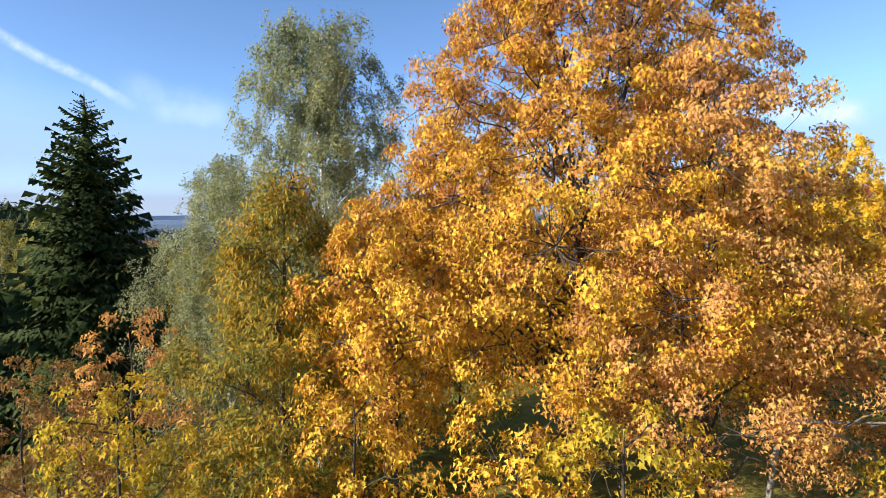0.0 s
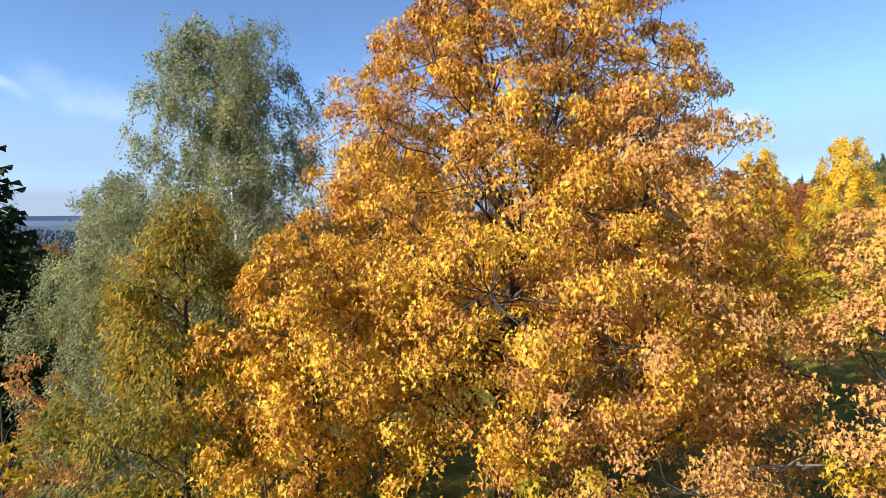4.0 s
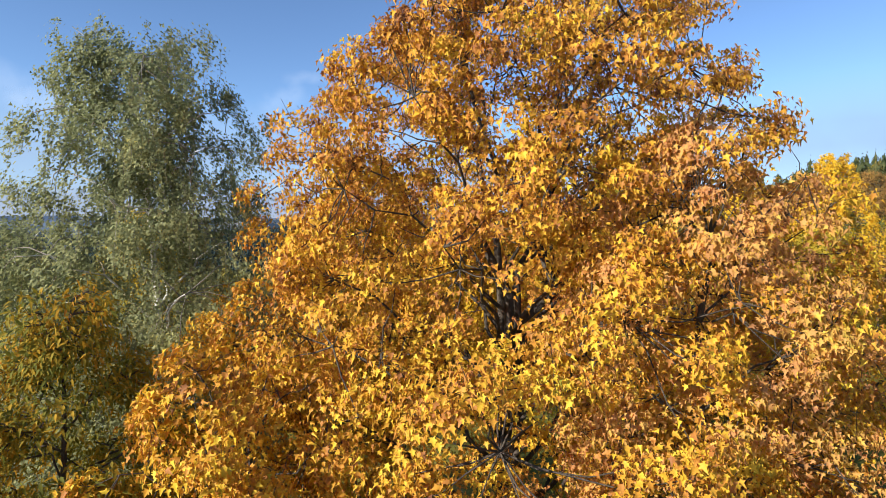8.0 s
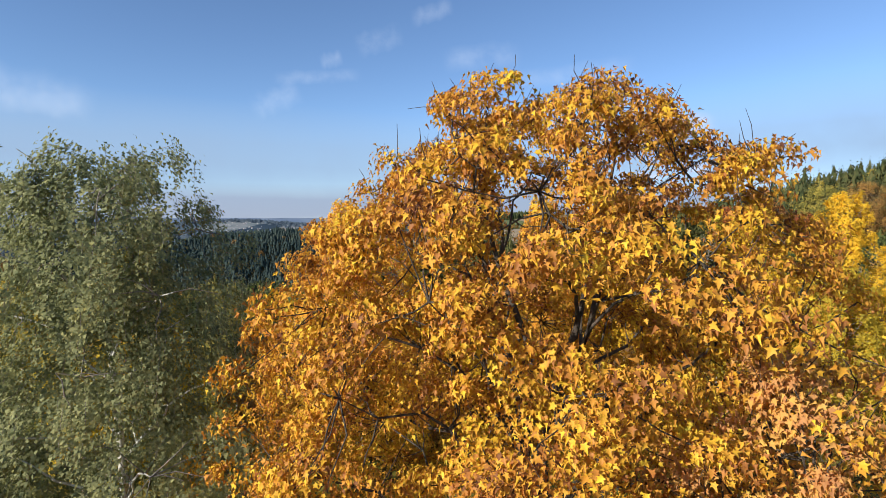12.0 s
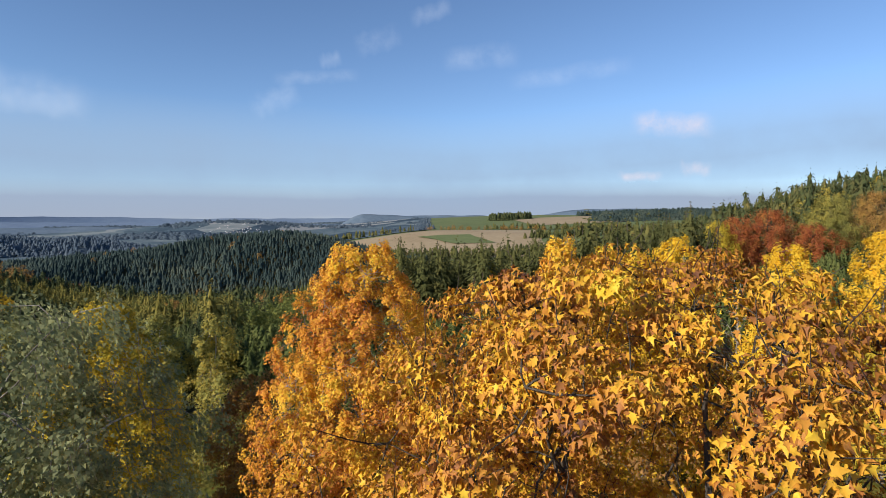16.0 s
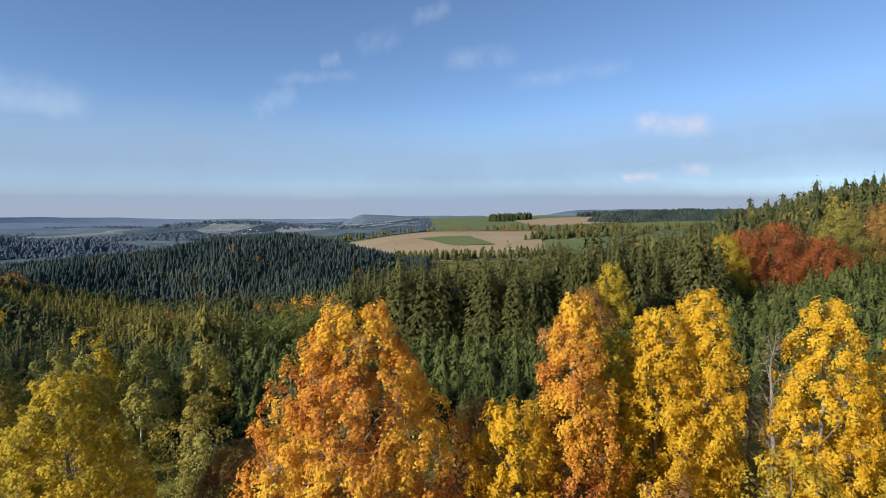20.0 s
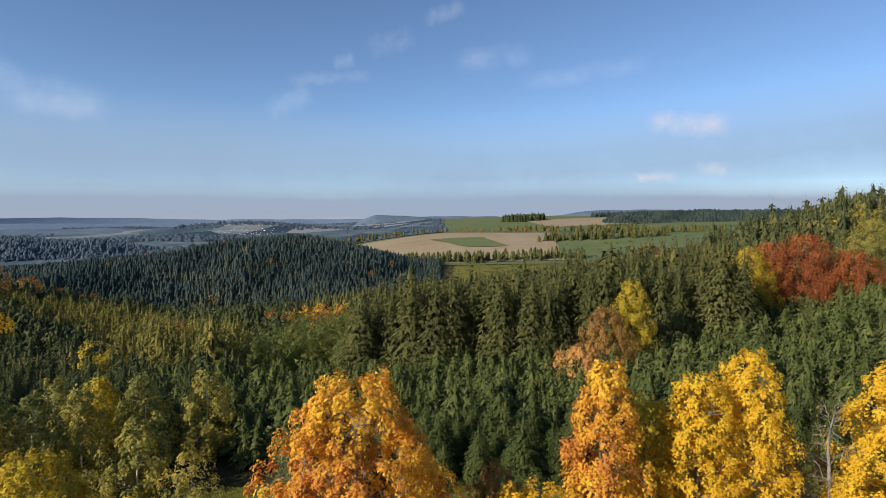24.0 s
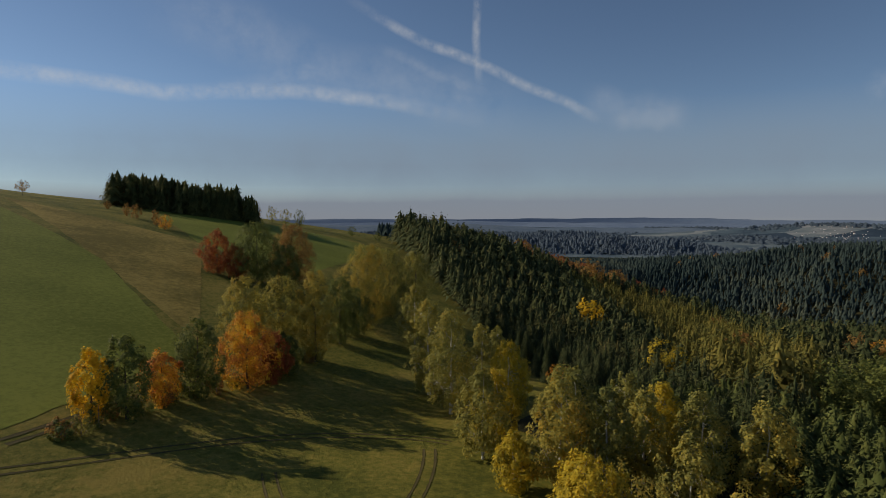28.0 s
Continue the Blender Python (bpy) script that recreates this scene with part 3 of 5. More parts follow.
        radius = np.linspace(max(0.3 * tr * (1 - 0.6 * k / limbs), 0.02), 0.008, 7)
        if split:
            limb = child("limb", mesh_np("limb", *tube(lines[k], radius, 6), limb_bark or bark), root)
            holder = limb
            if wood:
                child("branchwork", mesh_np("branchwork", *joined(wood), limb_bark or bark), limb, kind="stuff")
        else:
            rest.append(tube(lines[k], radius, 5))
            rest += wood
            holder = root
        if len(own) == 0 or not split:
            continue
        back = behind is not None and mid[own, 1].mean() > 1.0
        child("foliage", mesh_np("foliage", *both(own, behind if back else shape), mat), holder, kind="stuff")
        for c in rng.choice(own, min(len(own), singles // limbs)):
            lf = child("leaf", one_leaf(LEAF_MAPLE, size), limb)
            lf.matrix_basis = Matrix.LocRotScale(Vector(mid[c] + out[c] * rcs[c] * 1.05), Euler(rng.uniform(-0.6, 0.6, 3) + np.array([0, 0, rng.uniform(0, 6)])), None)
    if not split:
        child("branchwork", mesh_np("branchwork", *joined(rest), limb_bark or bark), root, kind="stuff")
        child("crown", mesh_np("crown", *clump_leaves(rng, mid, out, rcs, per, shape, size, hang, tall, loose), mat), root, kind="stuff")
    return root


def weeping_birch(at, h, profile, label, seed, clumps, strands, per, size, bare=0.1, lump=0.16, limbs=30, trunk_r=0.15, lean=(0, 0), drop=1.5, open_side=0.0):
    """A silver birch: a pale leaning stem, limbs that rise and curve over, and hanging strands of small leaves."""
    rng = np.random.default_rng(seed)
    root = thing("birch_tree", (at[0], at[1], float(height(at[0], at[1])) - 0.1), label, "tree")
    lean = np.array((lean[0], lean[1], 0.0))
    prof, hs = np.array(profile, float), np.linspace(0, 1, len(profile))
    s = np.linspace(0, 1, 12)[:, None]
    line = lean * s ** 1.3 + np.array([0, 0, 0.95 * h]) * s + np.stack([0.22 * np.sin(5 * s[:, 0] + seed), 0.15 * np.sin(4 * s[:, 0]), 0 * s[:, 0]], -1)
    line[0] = 0
    child("trunk", mesh_np("trunk", *tube(line, trunk_r * (1 - s[:, 0]) ** 0.85 + 0.015, 9), M_BIRCHBARK), root)
    mid, out, u = crown_spots(rng, h, profile, bare, clumps, lump, 0.75)
    mid = mid + lean * (mid[:, 2:3] / h) ** 1.3
    # the side in the shade of the neighbours has lost its inner foliage
    thin = (np.arctan2(out[:, 0], -out[:, 1]) ** 2 < 0.5) & (u > 0.3) & (u < 0.72) & (rng.uniform(0, 1, clumps) < open_side)
    mid, out, u = mid[~thin], out[~thin], u[~thin]
    lines = []
    for k in range(limbs):
        q, a = ((k + 0.5) / limbs) ** 0.95, k * 2.39996
        reach = 0.85 * np.interp(q, hs, prof)
        z = h * (bare + (1 - bare) * q)
        tip = np.array([math.cos(a) * reach, math.sin(a) * reach, z]) + lean * (z / h) ** 1.3
        z0 = np.clip(z - 0.75 * reach, 0.06 * h, 0.86 * h)
        base = np.array([np.interp(z0, line[:, 2], line[:, c]) for c in range(3)])
        lines.append(bent(rng, base, tip, 7, 0.12, 0.03))
    lines = np.array(lines)
    near = np.linalg.norm(mid[:, None] - lines[None, :, 5], axis=2).argmin(1)
    for k in range(limbs):
        limb = child("limb", mesh_np("limb", *tube(lines[k], np.linspace(0.3 * trunk_r * (1 - 0.6 * k / limbs) + 0.01, 0.01, 7), 6), M_BIRCHBARK), root)
        own = np.nonzero(near == k)[0]
        if len(own) == 0:
            continue
        wood, pos = [], []
        for c in own:
            j = 3 + np.linalg.norm(lines[k, 3:] - mid[c], axis=1).argmin()
            wood.append(tube(bent(rng, lines[k, j], mid[c], 4, 0.08, 0.05), np.array([0.014, 0.011, 0.009, 0.006]), 4))
            for _ in range(strands):
                p0 = mid[c] + rng.normal(0, 0.33, 3) * np.array([1, 1, 0.5])
                ln = drop * rng.uniform(0.35, 1.1) * (1.0 - 0.55 * u[c])
                p1 = p0 + np.array([out[c, 0] * 0.25 * ln, out[c, 1] * 0.25 * ln, -ln]) + rng.normal(0, 0.16, 3) * ln
                wood.append(tube(np.stack([p0, p1]), np.array([0.005, 0.003]), 3))
                q = rng.uniform(-0.1, 1.03, (per, 1))
                pos.append(p0 + (p1 - p0) * q + rng.normal(0, 0.085, (per, 3)))
        pos = np.concatenate(pos)
        way = unit(np.concatenate([np.repeat(out[own], strands * per, 0)]) * np.array([1, 1, 0]) + np.array([0, 0, 0.1]))
        child("branchwork", mesh_np("branchwork", *joined(wood), M_GREYWOOD), limb, kind="stuff")
        child("foliage", mesh_np("foliage", *leaves(rng, pos, LEAF_BIT, size, way, 1.2, 0.6), M_BIRCH), limb, kind="stuff")
    return root


def needles(rng, h, r, whorls, per, blades, tip=0.35, droop=0.45, bare=0.03, power=0.8):
    """A spruce crown: whorls of drooping boughs, each one a jagged blade with hanging side sprays."""
    vs, fs, k = [], [], 0
    for wi in range(whorls):
        u = (wi + 0.5) / whorls
        z = h * (bare + (1 - bare) * u)
        reach = r * (1 - u) ** power * 1.02 + 0.05 * r
        for bi in range(per if u < 0.85 else max(3, per - 2)):
            a = 2 * np.pi * (bi + rng.uniform(-0.4, 0.4)) / per + wi * 1.3
            ln = reach * rng.uniform(0.72, 1.12)
            d = np.array([math.cos(a), math.sin(a), 0])
            c = np.array([-d[1], d[0], 0])
            lift = rng.uniform(0.05, 0.3) * (u * 1.2) - droop * (1 - u)
            wide = ln * rng.uniform(0.22, 0.34)
            z0 = z + rng.normal(0, 0.012 * h)

            def at(q, w, dz):
                return d * ln * q + c * w * wide + np.array([0, 0, z0 + lift * ln * q * 0.9 + 0.22 * ln * q * q * (0.5 + u) + dz * ln])
            b = blades
            spine = [at(q, rng.normal(0, 0.08), 0) for q in np.linspace(0, 1, b + 1)]
            m = k
            vs += spine
            k += b + 1
            for j in range(b):
                taper = 1.15 - 0.8 * (j + 1) / b
                for sgn in (-1, 1):
                    vs.append(at((j + rng.uniform(0.7, 1.3)) / b, sgn * taper * rng.uniform(0.7, 1.3), -rng.uniform(0.08, 0.24)))
                    fs.append((m + j, m + j + 1, k) if sgn > 0 else (m + j + 1, m + j, k))
                    k += 1
    v = np.array(vs)
    top = np.array([[0, 0, h * 1.03], [0.03 * r, 0, h * 0.93], [-0.02 * r, 0.03 * r, h * 0.93], [-0.02 * r, -0.03 * r, h * 0.93]])
    return np.concatenate([v, top]), np.concatenate([np.array(fs), k + np.array([[0, 1, 2], [0, 2, 3], [0, 3, 1]])])


def skirts(rng, h, r, whorls, pts, bare=0.02, power=0.75):
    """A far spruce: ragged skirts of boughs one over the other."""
    vs, fs, k = [], [], 0
    for wi in range(whorls):
        u = wi / whorls
        z0, z1 = h * (bare + (1 - bare) * u), h * (bare + (1 - bare) * min(1.03, u + 1.7 / whorls))
        big = r * (1 - u) ** power * rng.uniform(0.88, 1.12)
        a = np.arange(2 * pts) * np.pi / pts + rng.uniform(0, 1) + rng.normal(0, 0.1, 2 * pts)
        tip = np.arange(2 * pts) % 2 == 0
        rad = big * np.where(tip, rng.uniform(0.8, 1.25, 2 * pts), rng.uniform(0.5, 0.72, 2 * pts))
        z = np.where(tip, z0 + rng.normal(0, 0.012 * h, 2 * pts), z0 + 0.4 * (z1 - z0))
        vs += [np.array([[0, 0, z1]]), np.stack([np.cos(a) * rad, np.sin(a) * rad, z], -1)]
        i = np.arange(2 * pts)
        fs.append(k + np.stack([0 * i, 1 + i, 1 + (i + 1) % (2 * pts)], -1))
        k += 2 * pts + 1
    return np.concatenate(vs), np.concatenate(fs)


def sprays(rng, h, r, n, size, tiers=16, boughs=9, bare=0.02, power=0.85, core=0.7):
    """A spruce crown of hanging needle sprays along tiers of drooping boughs, round a ragged core."""
    w = (1 - (np.arange(tiers) + 0.3) / tiers) ** 0.9 + 0.05
    t = rng.choice(tiers, n, p=w / w.sum())
    k = rng.integers(0, boughs, n)
    u = (t + 0.5) / tiers
    stretch = rng.uniform(0.72, 1.18, (tiers, boughs))[t, k]
    swing = rng.uniform(-0.45, 0.45, (tiers, boughs))[t, k]
    a = 2 * np.pi * (k + swing) / boughs + t * 1.3 + rng.normal(0, 0.16, n)
    q = rng.uniform(0.25, 1.0, n) ** 0.75
    reach = r * ((1 - u) ** power + 0.01) * stretch * q
    d = np.stack([np.cos(a), np.sin(a), 0 * a], -1)
    c = np.stack([-d[:, 1], d[:, 0], 0 * a], -1)
    z = h * (bare + (1 - bare) * u) - (0.55 - 0.7 * u) * reach + 0.25 * reach * q + rng.normal(0, 0.25 * h / tiers, n)
    p = d * reach[:, None]
    p[:, 2] = z
    s = size * h * rng.uniform(0.6, 1.4, n) * (0.3 + 0.7 * (1 - u) ** 0.7)
    tip = p + (d * rng.uniform(0.3, 1.0, (n, 1)) * (1 - 0.85 * (u > 0.85))[:, None] + c * rng.normal(0, 0.35, (n, 1)) + np.array([0, 0, -1.0]) * rng.uniform(0.25, 1.0, (n, 1)) + np.array([0, 0, 0.9]) * (u > 0.85)[:, None]) * s[:, None]
    half = c * (s * rng.uniform(0.2, 0.38, n))[:, None]
    lift = np.array([0, 0, 1.0]) * (s * 0.3)[:, None]
    v = np.stack([p - half + lift * 0.4, p + half, tip], 1).reshape(-1, 3)
    f = np.arange(3 * n).reshape(-1, 3)
    return joined([(v, f), skirts(rng, h * 0.9, r * core, max(4, tiers // 3), 5, bare, power)])


def many(shape, xs, ys, zs, size, turn, wide=None):
    """Copies of one shape, joined: at each place with its own size and turn."""
    v, f = shape
    c, s = np.cos(turn)[:, None], np.sin(turn)[:, None]
    w = size[:, None] * (1 if wide is None else wide[:, None])
    x = (v[None, :, 0] * c - v[None, :, 1] * s) * w + xs[:, None]
    y = (v[None, :, 0] * s + v[None, :, 1] * c) * w + ys[:, None]
    z = v[None, :, 2] * size[:, None] + zs[:, None]
    return np.stack([x, y, z], -1).reshape(-1, 3), (f[None] + (np.arange(len(xs)) * len(v))[:, None, None]).reshape(-1, 3)

# ---- fields, tracks ----
draped("field", ((-285, 2), (-202, 32), (-128, 43), (-96, 13)), M_FIELD, 0.05, "green young crop field on the hillside", "field", 3.0)
draped("field", ((-330, 0), (-245, 69), (-134, 46), (-203, 31)), M_FALLOW, 0.035, "brownish fallow strip beside the green field", "field", 3.0)
draped("field", ((-420, 60), (-300, 190), (-200, 92), (-246, 68)), M_FIELD, 0.045, "green pasture below the hilltop copse", "field", 4.0)
draped("field", ((-560, 3400), (-150, 940), (1150, 1000), (2300, 3200)), M_FARGREEN, 1.0, "pale green far pasture", "field", 40)
draped("field", ((-270, 1450), (-140, 970), (190, 1010), (240, 1470)), M_SOIL, 2.0, "pale ploughed field beyond the valley", "field", 30)
draped("field", ((-60, 1290), (20, 1180), (110, 1190), (60, 1310)), M_FARGREEN, 3.2, "green strip in the ploughed field", "field", 30)
draped("field", ((70, 2300), (130, 1560), (520, 1600), (590, 2275)), M_FARGREEN, 2.0, "far green field on the plateau", "field", 40)
draped("field", ((300, 2600), (330, 1980), (700, 2000), (690, 2500)), M_SOIL, 3.4, "far brown ploughed field", "field", 40)
draped("field", ((600, 1700), (900, 1750), (1150, 2100), (800, 2150)), M_FARGREEN, 2.0, "far pasture before the wooded ridge", "field", 40)


for c in (((-86, 112), (-305, 204), (-330, 420), (-40, 420)), ((-75, 84), (-90, 130), (-20, 460), (-10, 80)), ((-10, 78), (-20, 460), (260, 460), (200, 84)), ((200, 130), (200, 460), (480, 460), (480, 150)),
          ((-330, 420), (-900, 1150), (0, 1150), (-20, 420)), ((-305, 204), (-800, 500), (-900, 1150), (-330, 420))):
    draped("forest_floor", c, M_FLOOR, 0.15 if c[0][1] < 200 else 0.6, "dark needle-covered woodland floor", "ground", 6.0 if c[0][1] < 200 else 20.0)


def rut(pts, width, lift=0.06):
    """A wheel rut pressed along a line over the meadow."""
    p = np.array(pts, float)
    s = np.concatenate([[0], np.cumsum(np.linalg.norm(np.diff(p, axis=0), axis=1))])
    u = np.arange(0, s[-1], 1.2)
    deg = min(3, len(p) - 1)
    x, y = np.polyval(np.polyfit(s, p[:, 0], deg), u), np.polyval(np.polyfit(s, p[:, 1], deg), u)
    d = unit(np.stack([np.gradient(x), np.gradient(y)], -1))
    r = np.random.default_rng(len(pts))
    parts = []
    for off in (-0.85, 0.85):
        w = width * r.uniform(0.6, 1.3, len(u))
        rows = [np.stack([x - d[:, 1] * (off + k * w), y + d[:, 0] * (off + k * w)], -1) for k in (-0.5, 0, 0.5)]
        z = [height(q[:, 0], q[:, 1]) + lift - (0.04 if k == 1 else 0) for k, q in enumerate(rows)]
        v = np.concatenate([np.concatenate([q, zz[:, None]], 1) for q, zz in zip(rows, z)])
        n = len(u)
        i = np.arange(n - 1)
        parts.append((v, np.concatenate([np.stack([i + n * k, i + 1 + n * k, i + 1 + n * (k + 1), i + n * (k + 1)], -1) for k in (0, 1)])))
    v, f = joined(parts)
    return tagged(new("farm_track", mesh_np("farm_track", v, f, M_TRACK)), "rutted tractor track across the meadow", "track", kind="structure")


rut(((-93, 14), (-99, 22), (-107, 33), (-112, 44)), 0.7)
rut(((-85, 14), (-87, 26), (-86, 41), (-83, 60), (-72, 70)), 0.4)
rut(((-55, 52), (-60, 57), (-66, 62), (-72, 66)), 0.35)
rut(((-62, 40), (-68, 41), (-76, 43)), 0.35)

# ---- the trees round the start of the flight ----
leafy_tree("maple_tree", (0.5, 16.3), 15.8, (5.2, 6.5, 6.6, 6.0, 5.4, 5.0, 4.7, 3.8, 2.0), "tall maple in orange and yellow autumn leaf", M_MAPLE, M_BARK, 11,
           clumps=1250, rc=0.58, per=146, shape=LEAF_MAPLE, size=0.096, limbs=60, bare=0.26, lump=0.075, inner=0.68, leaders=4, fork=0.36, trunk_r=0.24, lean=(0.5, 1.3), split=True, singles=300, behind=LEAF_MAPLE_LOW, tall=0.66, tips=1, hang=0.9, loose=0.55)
leafy_tree("maple_tree", (3.3, 13.2), 11.3, (2.2, 2.8, 2.8, 2.4, 1.9, 1.4, 0.6), "russet maple leaning against the tall maple", M_RUSSET, M_BARK, 16,
           clumps=270, rc=0.52, per=146, shape=LEAF_MAPLE, size=0.088, limbs=22, bare=0.2, lump=0.09, trunk_r=0.14, split=True, behind=LEAF_MAPLE_LOW, tall=0.66, tips=1, hang=0.9, loose=0.55)
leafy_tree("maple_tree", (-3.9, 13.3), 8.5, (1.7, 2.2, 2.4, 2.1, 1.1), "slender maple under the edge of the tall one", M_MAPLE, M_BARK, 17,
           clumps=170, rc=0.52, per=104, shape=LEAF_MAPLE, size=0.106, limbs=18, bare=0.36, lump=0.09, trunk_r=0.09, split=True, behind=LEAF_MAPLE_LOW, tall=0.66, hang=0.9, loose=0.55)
leafy_tree("maple_tree", (8.6, 13.6), 8.0, (2.4, 3.2, 3.4, 3.0, 2.0, 1.0), "orange maple with tan leaves beside the tall maple", M_RUSSET, M_BARK, 12,
           clumps=220, rc=0.54, per=104, shape=LEAF_MAPLE, size=0.106, limbs=20, bare=0.18, lump=0.09, trunk_r=0.16, split=True, behind=LEAF_MAPLE_LOW, tall=0.66, hang=0.9, loose=0.55)
broadleaf("ash_tree", (-7.2, 13.6), 9.9, (2.8, 2.9, 2.6, 1.9, 1.2, 0.35), "young ash with long drooping yellow and green leaflets", "tree",
          LEAF_LONG, 0.15, 44000, M_CHERRY, M_BARK, 13, limbs=30, sub=6, twigs=5, bare=0.08, trunk_r=0.10, hang=0.8, pads=0.5, clump=0.24)
weeping_birch((-8.2, 18.5), 16.2, (2.2, 2.6, 2.8, 3.0, 3.1, 2.7, 2.3, 1.5), "weeping silver birch with grey-green leaves and white trunk", 24, clumps=310, strands=9, per=60, size=0.086, bare=0.12, lump=0.17, limbs=34, lean=(-0.1, 0), open_side=0.5, drop=1.35)
weeping_birch((-12.4, 19.4), 12.0, (2.0, 2.7, 2.9, 2.5, 1.7, 0.8), "smaller weeping birch beside the tall one", 15, clumps=190, strands=9, per=60, size=0.08, bare=0.08, lump=0.12, limbs=22, trunk_r=0.09)
for n, (x, y, h, r, seed) in enumerate(((-4.0, 10.6, 4.8, 1.9, 31), (1.2, 9.8, 4.2, 1.9, 32), (7.6, 11.2, 3.6, 1.8, 33), (-10.0, 11.0, 5.0, 1.9, 34), (9.6, 12.6, 4.6, 2.0, 35),
                                        (-12.6, 14.5, 6.4, 1.9, 36), (-3.6, 21.0, 6.0, 2.0, 37), (4.0, 21.5, 7.0, 2.4, 38), (-6.0, 9.4, 3.6, 1.8, 39), (-0.6, 10.0, 4.2, 1.8, 40), (-13.4, 11.6, 4.8, 2.0, 56), (-16.4, 15.4, 5.4, 2.2, 57), (-18.6, 18.6, 4.6, 2.2, 58))):
    leafy_tree("maple_sapling", (x, y), h, (r * 0.8, r, r, r * 0.8, r * 0.4), "young maple with yellow leaves under the tall trees" if n < 10 else "dark young maple in the shade of the spruce",
               (M_MAPLE, M_SHRUB, M_SHRUB, M_SHRUB, M_MAPLE, M_RUSSET, M_SHRUB, M_YELGREEN, M_CHERRY, M_MAPLE, M_BROWN, M_BROWN, M_GREEN)[n], M_BARK, seed,
               clumps=56, rc=0.46, per=64, shape=LEAF_MAPLE if n < 3 else LEAF_MAPLE_LOW, size=0.12, limbs=9, bare=0.06, lump=0.12, trunk_r=0.05, split=True, group="young maples", hang=0.8)


def dead_branch(x, y, z, seed):
    r = np.random.default_rng(seed)
    root = thing("dead_branch", (x, y, z), "bare grey forked branch under the maples", "branch")
    parts = [tube(bent(r, (0, 0, 0), (2.6, 0.6, 0.1), 6, 0.03, 0.04), np.linspace(0.05, 0.02, 6), 6)]
    for q, e in ((0.3, (1.9, 0.2, -0.6)), (0.5, (2.4, 0.5, 0.55)), (0.7, (2.9, 0.9, -0.2))):
        parts.append(tube(bent(r, (2.6 * q, 0.6 * q, 0.1 * q), e, 4, 0.05, 0.06), np.linspace(0.03, 0.01, 4), 5))
    child("bough", mesh_np("bough", *joined(parts), M_GREYWOOD), root)
    child("prop", mesh_np("prop", *tube(((0, 0, 0), (-0.3, 0.1, float(height(x, y)) - z + 0.02)), (0.05, 0.09), 6), M_GREYWOOD), root)


dead_branch(4.5, 12.2, 3.75, 2)


def spruce_thing(x, y, h, mesh, label, trunk, group="", name="spruce_tree", wide=1.0, turn=0.0):
    root = tagged(new(name), label, "tree", group)
    root.matrix_basis = Matrix.LocRotScale((x, y, float(height(x, y)) - 0.15), Euler((0, 0, turn)), (h * wide, h * wide, h))
    child("trunk", trunk, root)
    child("crown", mesh, root, kind="stuff")
    return root


big = mesh_np("spruce_crown", *joined([needles(np.random.default_rng(3), 1.0, 0.22, 40, 13, 5, droop=0.85, power=0.62), sprays(np.random.default_rng(4), 0.99, 0.24, 26000, 0.016, 38, 13, power=0.66)]), M_SPRUCE)
TRUNK = mesh_np("trunk", *tube(((0, 0, 0), (0.002, 0, 0.5), (0, 0, 1.0)), (0.014, 0.008, 0.001), 7), M_BARK)
spruce_thing(-23.5, 24.5, 17.2, big, "tall dark spruce with drooping boughs beside the birch", TRUNK, wide=1.25)
spruce_thing(-30.5, 25.0, 9.5, big, "dark spruce in the shade of a taller one", TRUNK, wide=1.25, turn=1.0)
# stands out of view, added only to cast shade on the tall spruce
spruce_thing(-29.6, 19.6, 11.5, big, "unseen spruce added to shade the foot of the tall one", TRUNK, wide=1.3, turn=2.0)

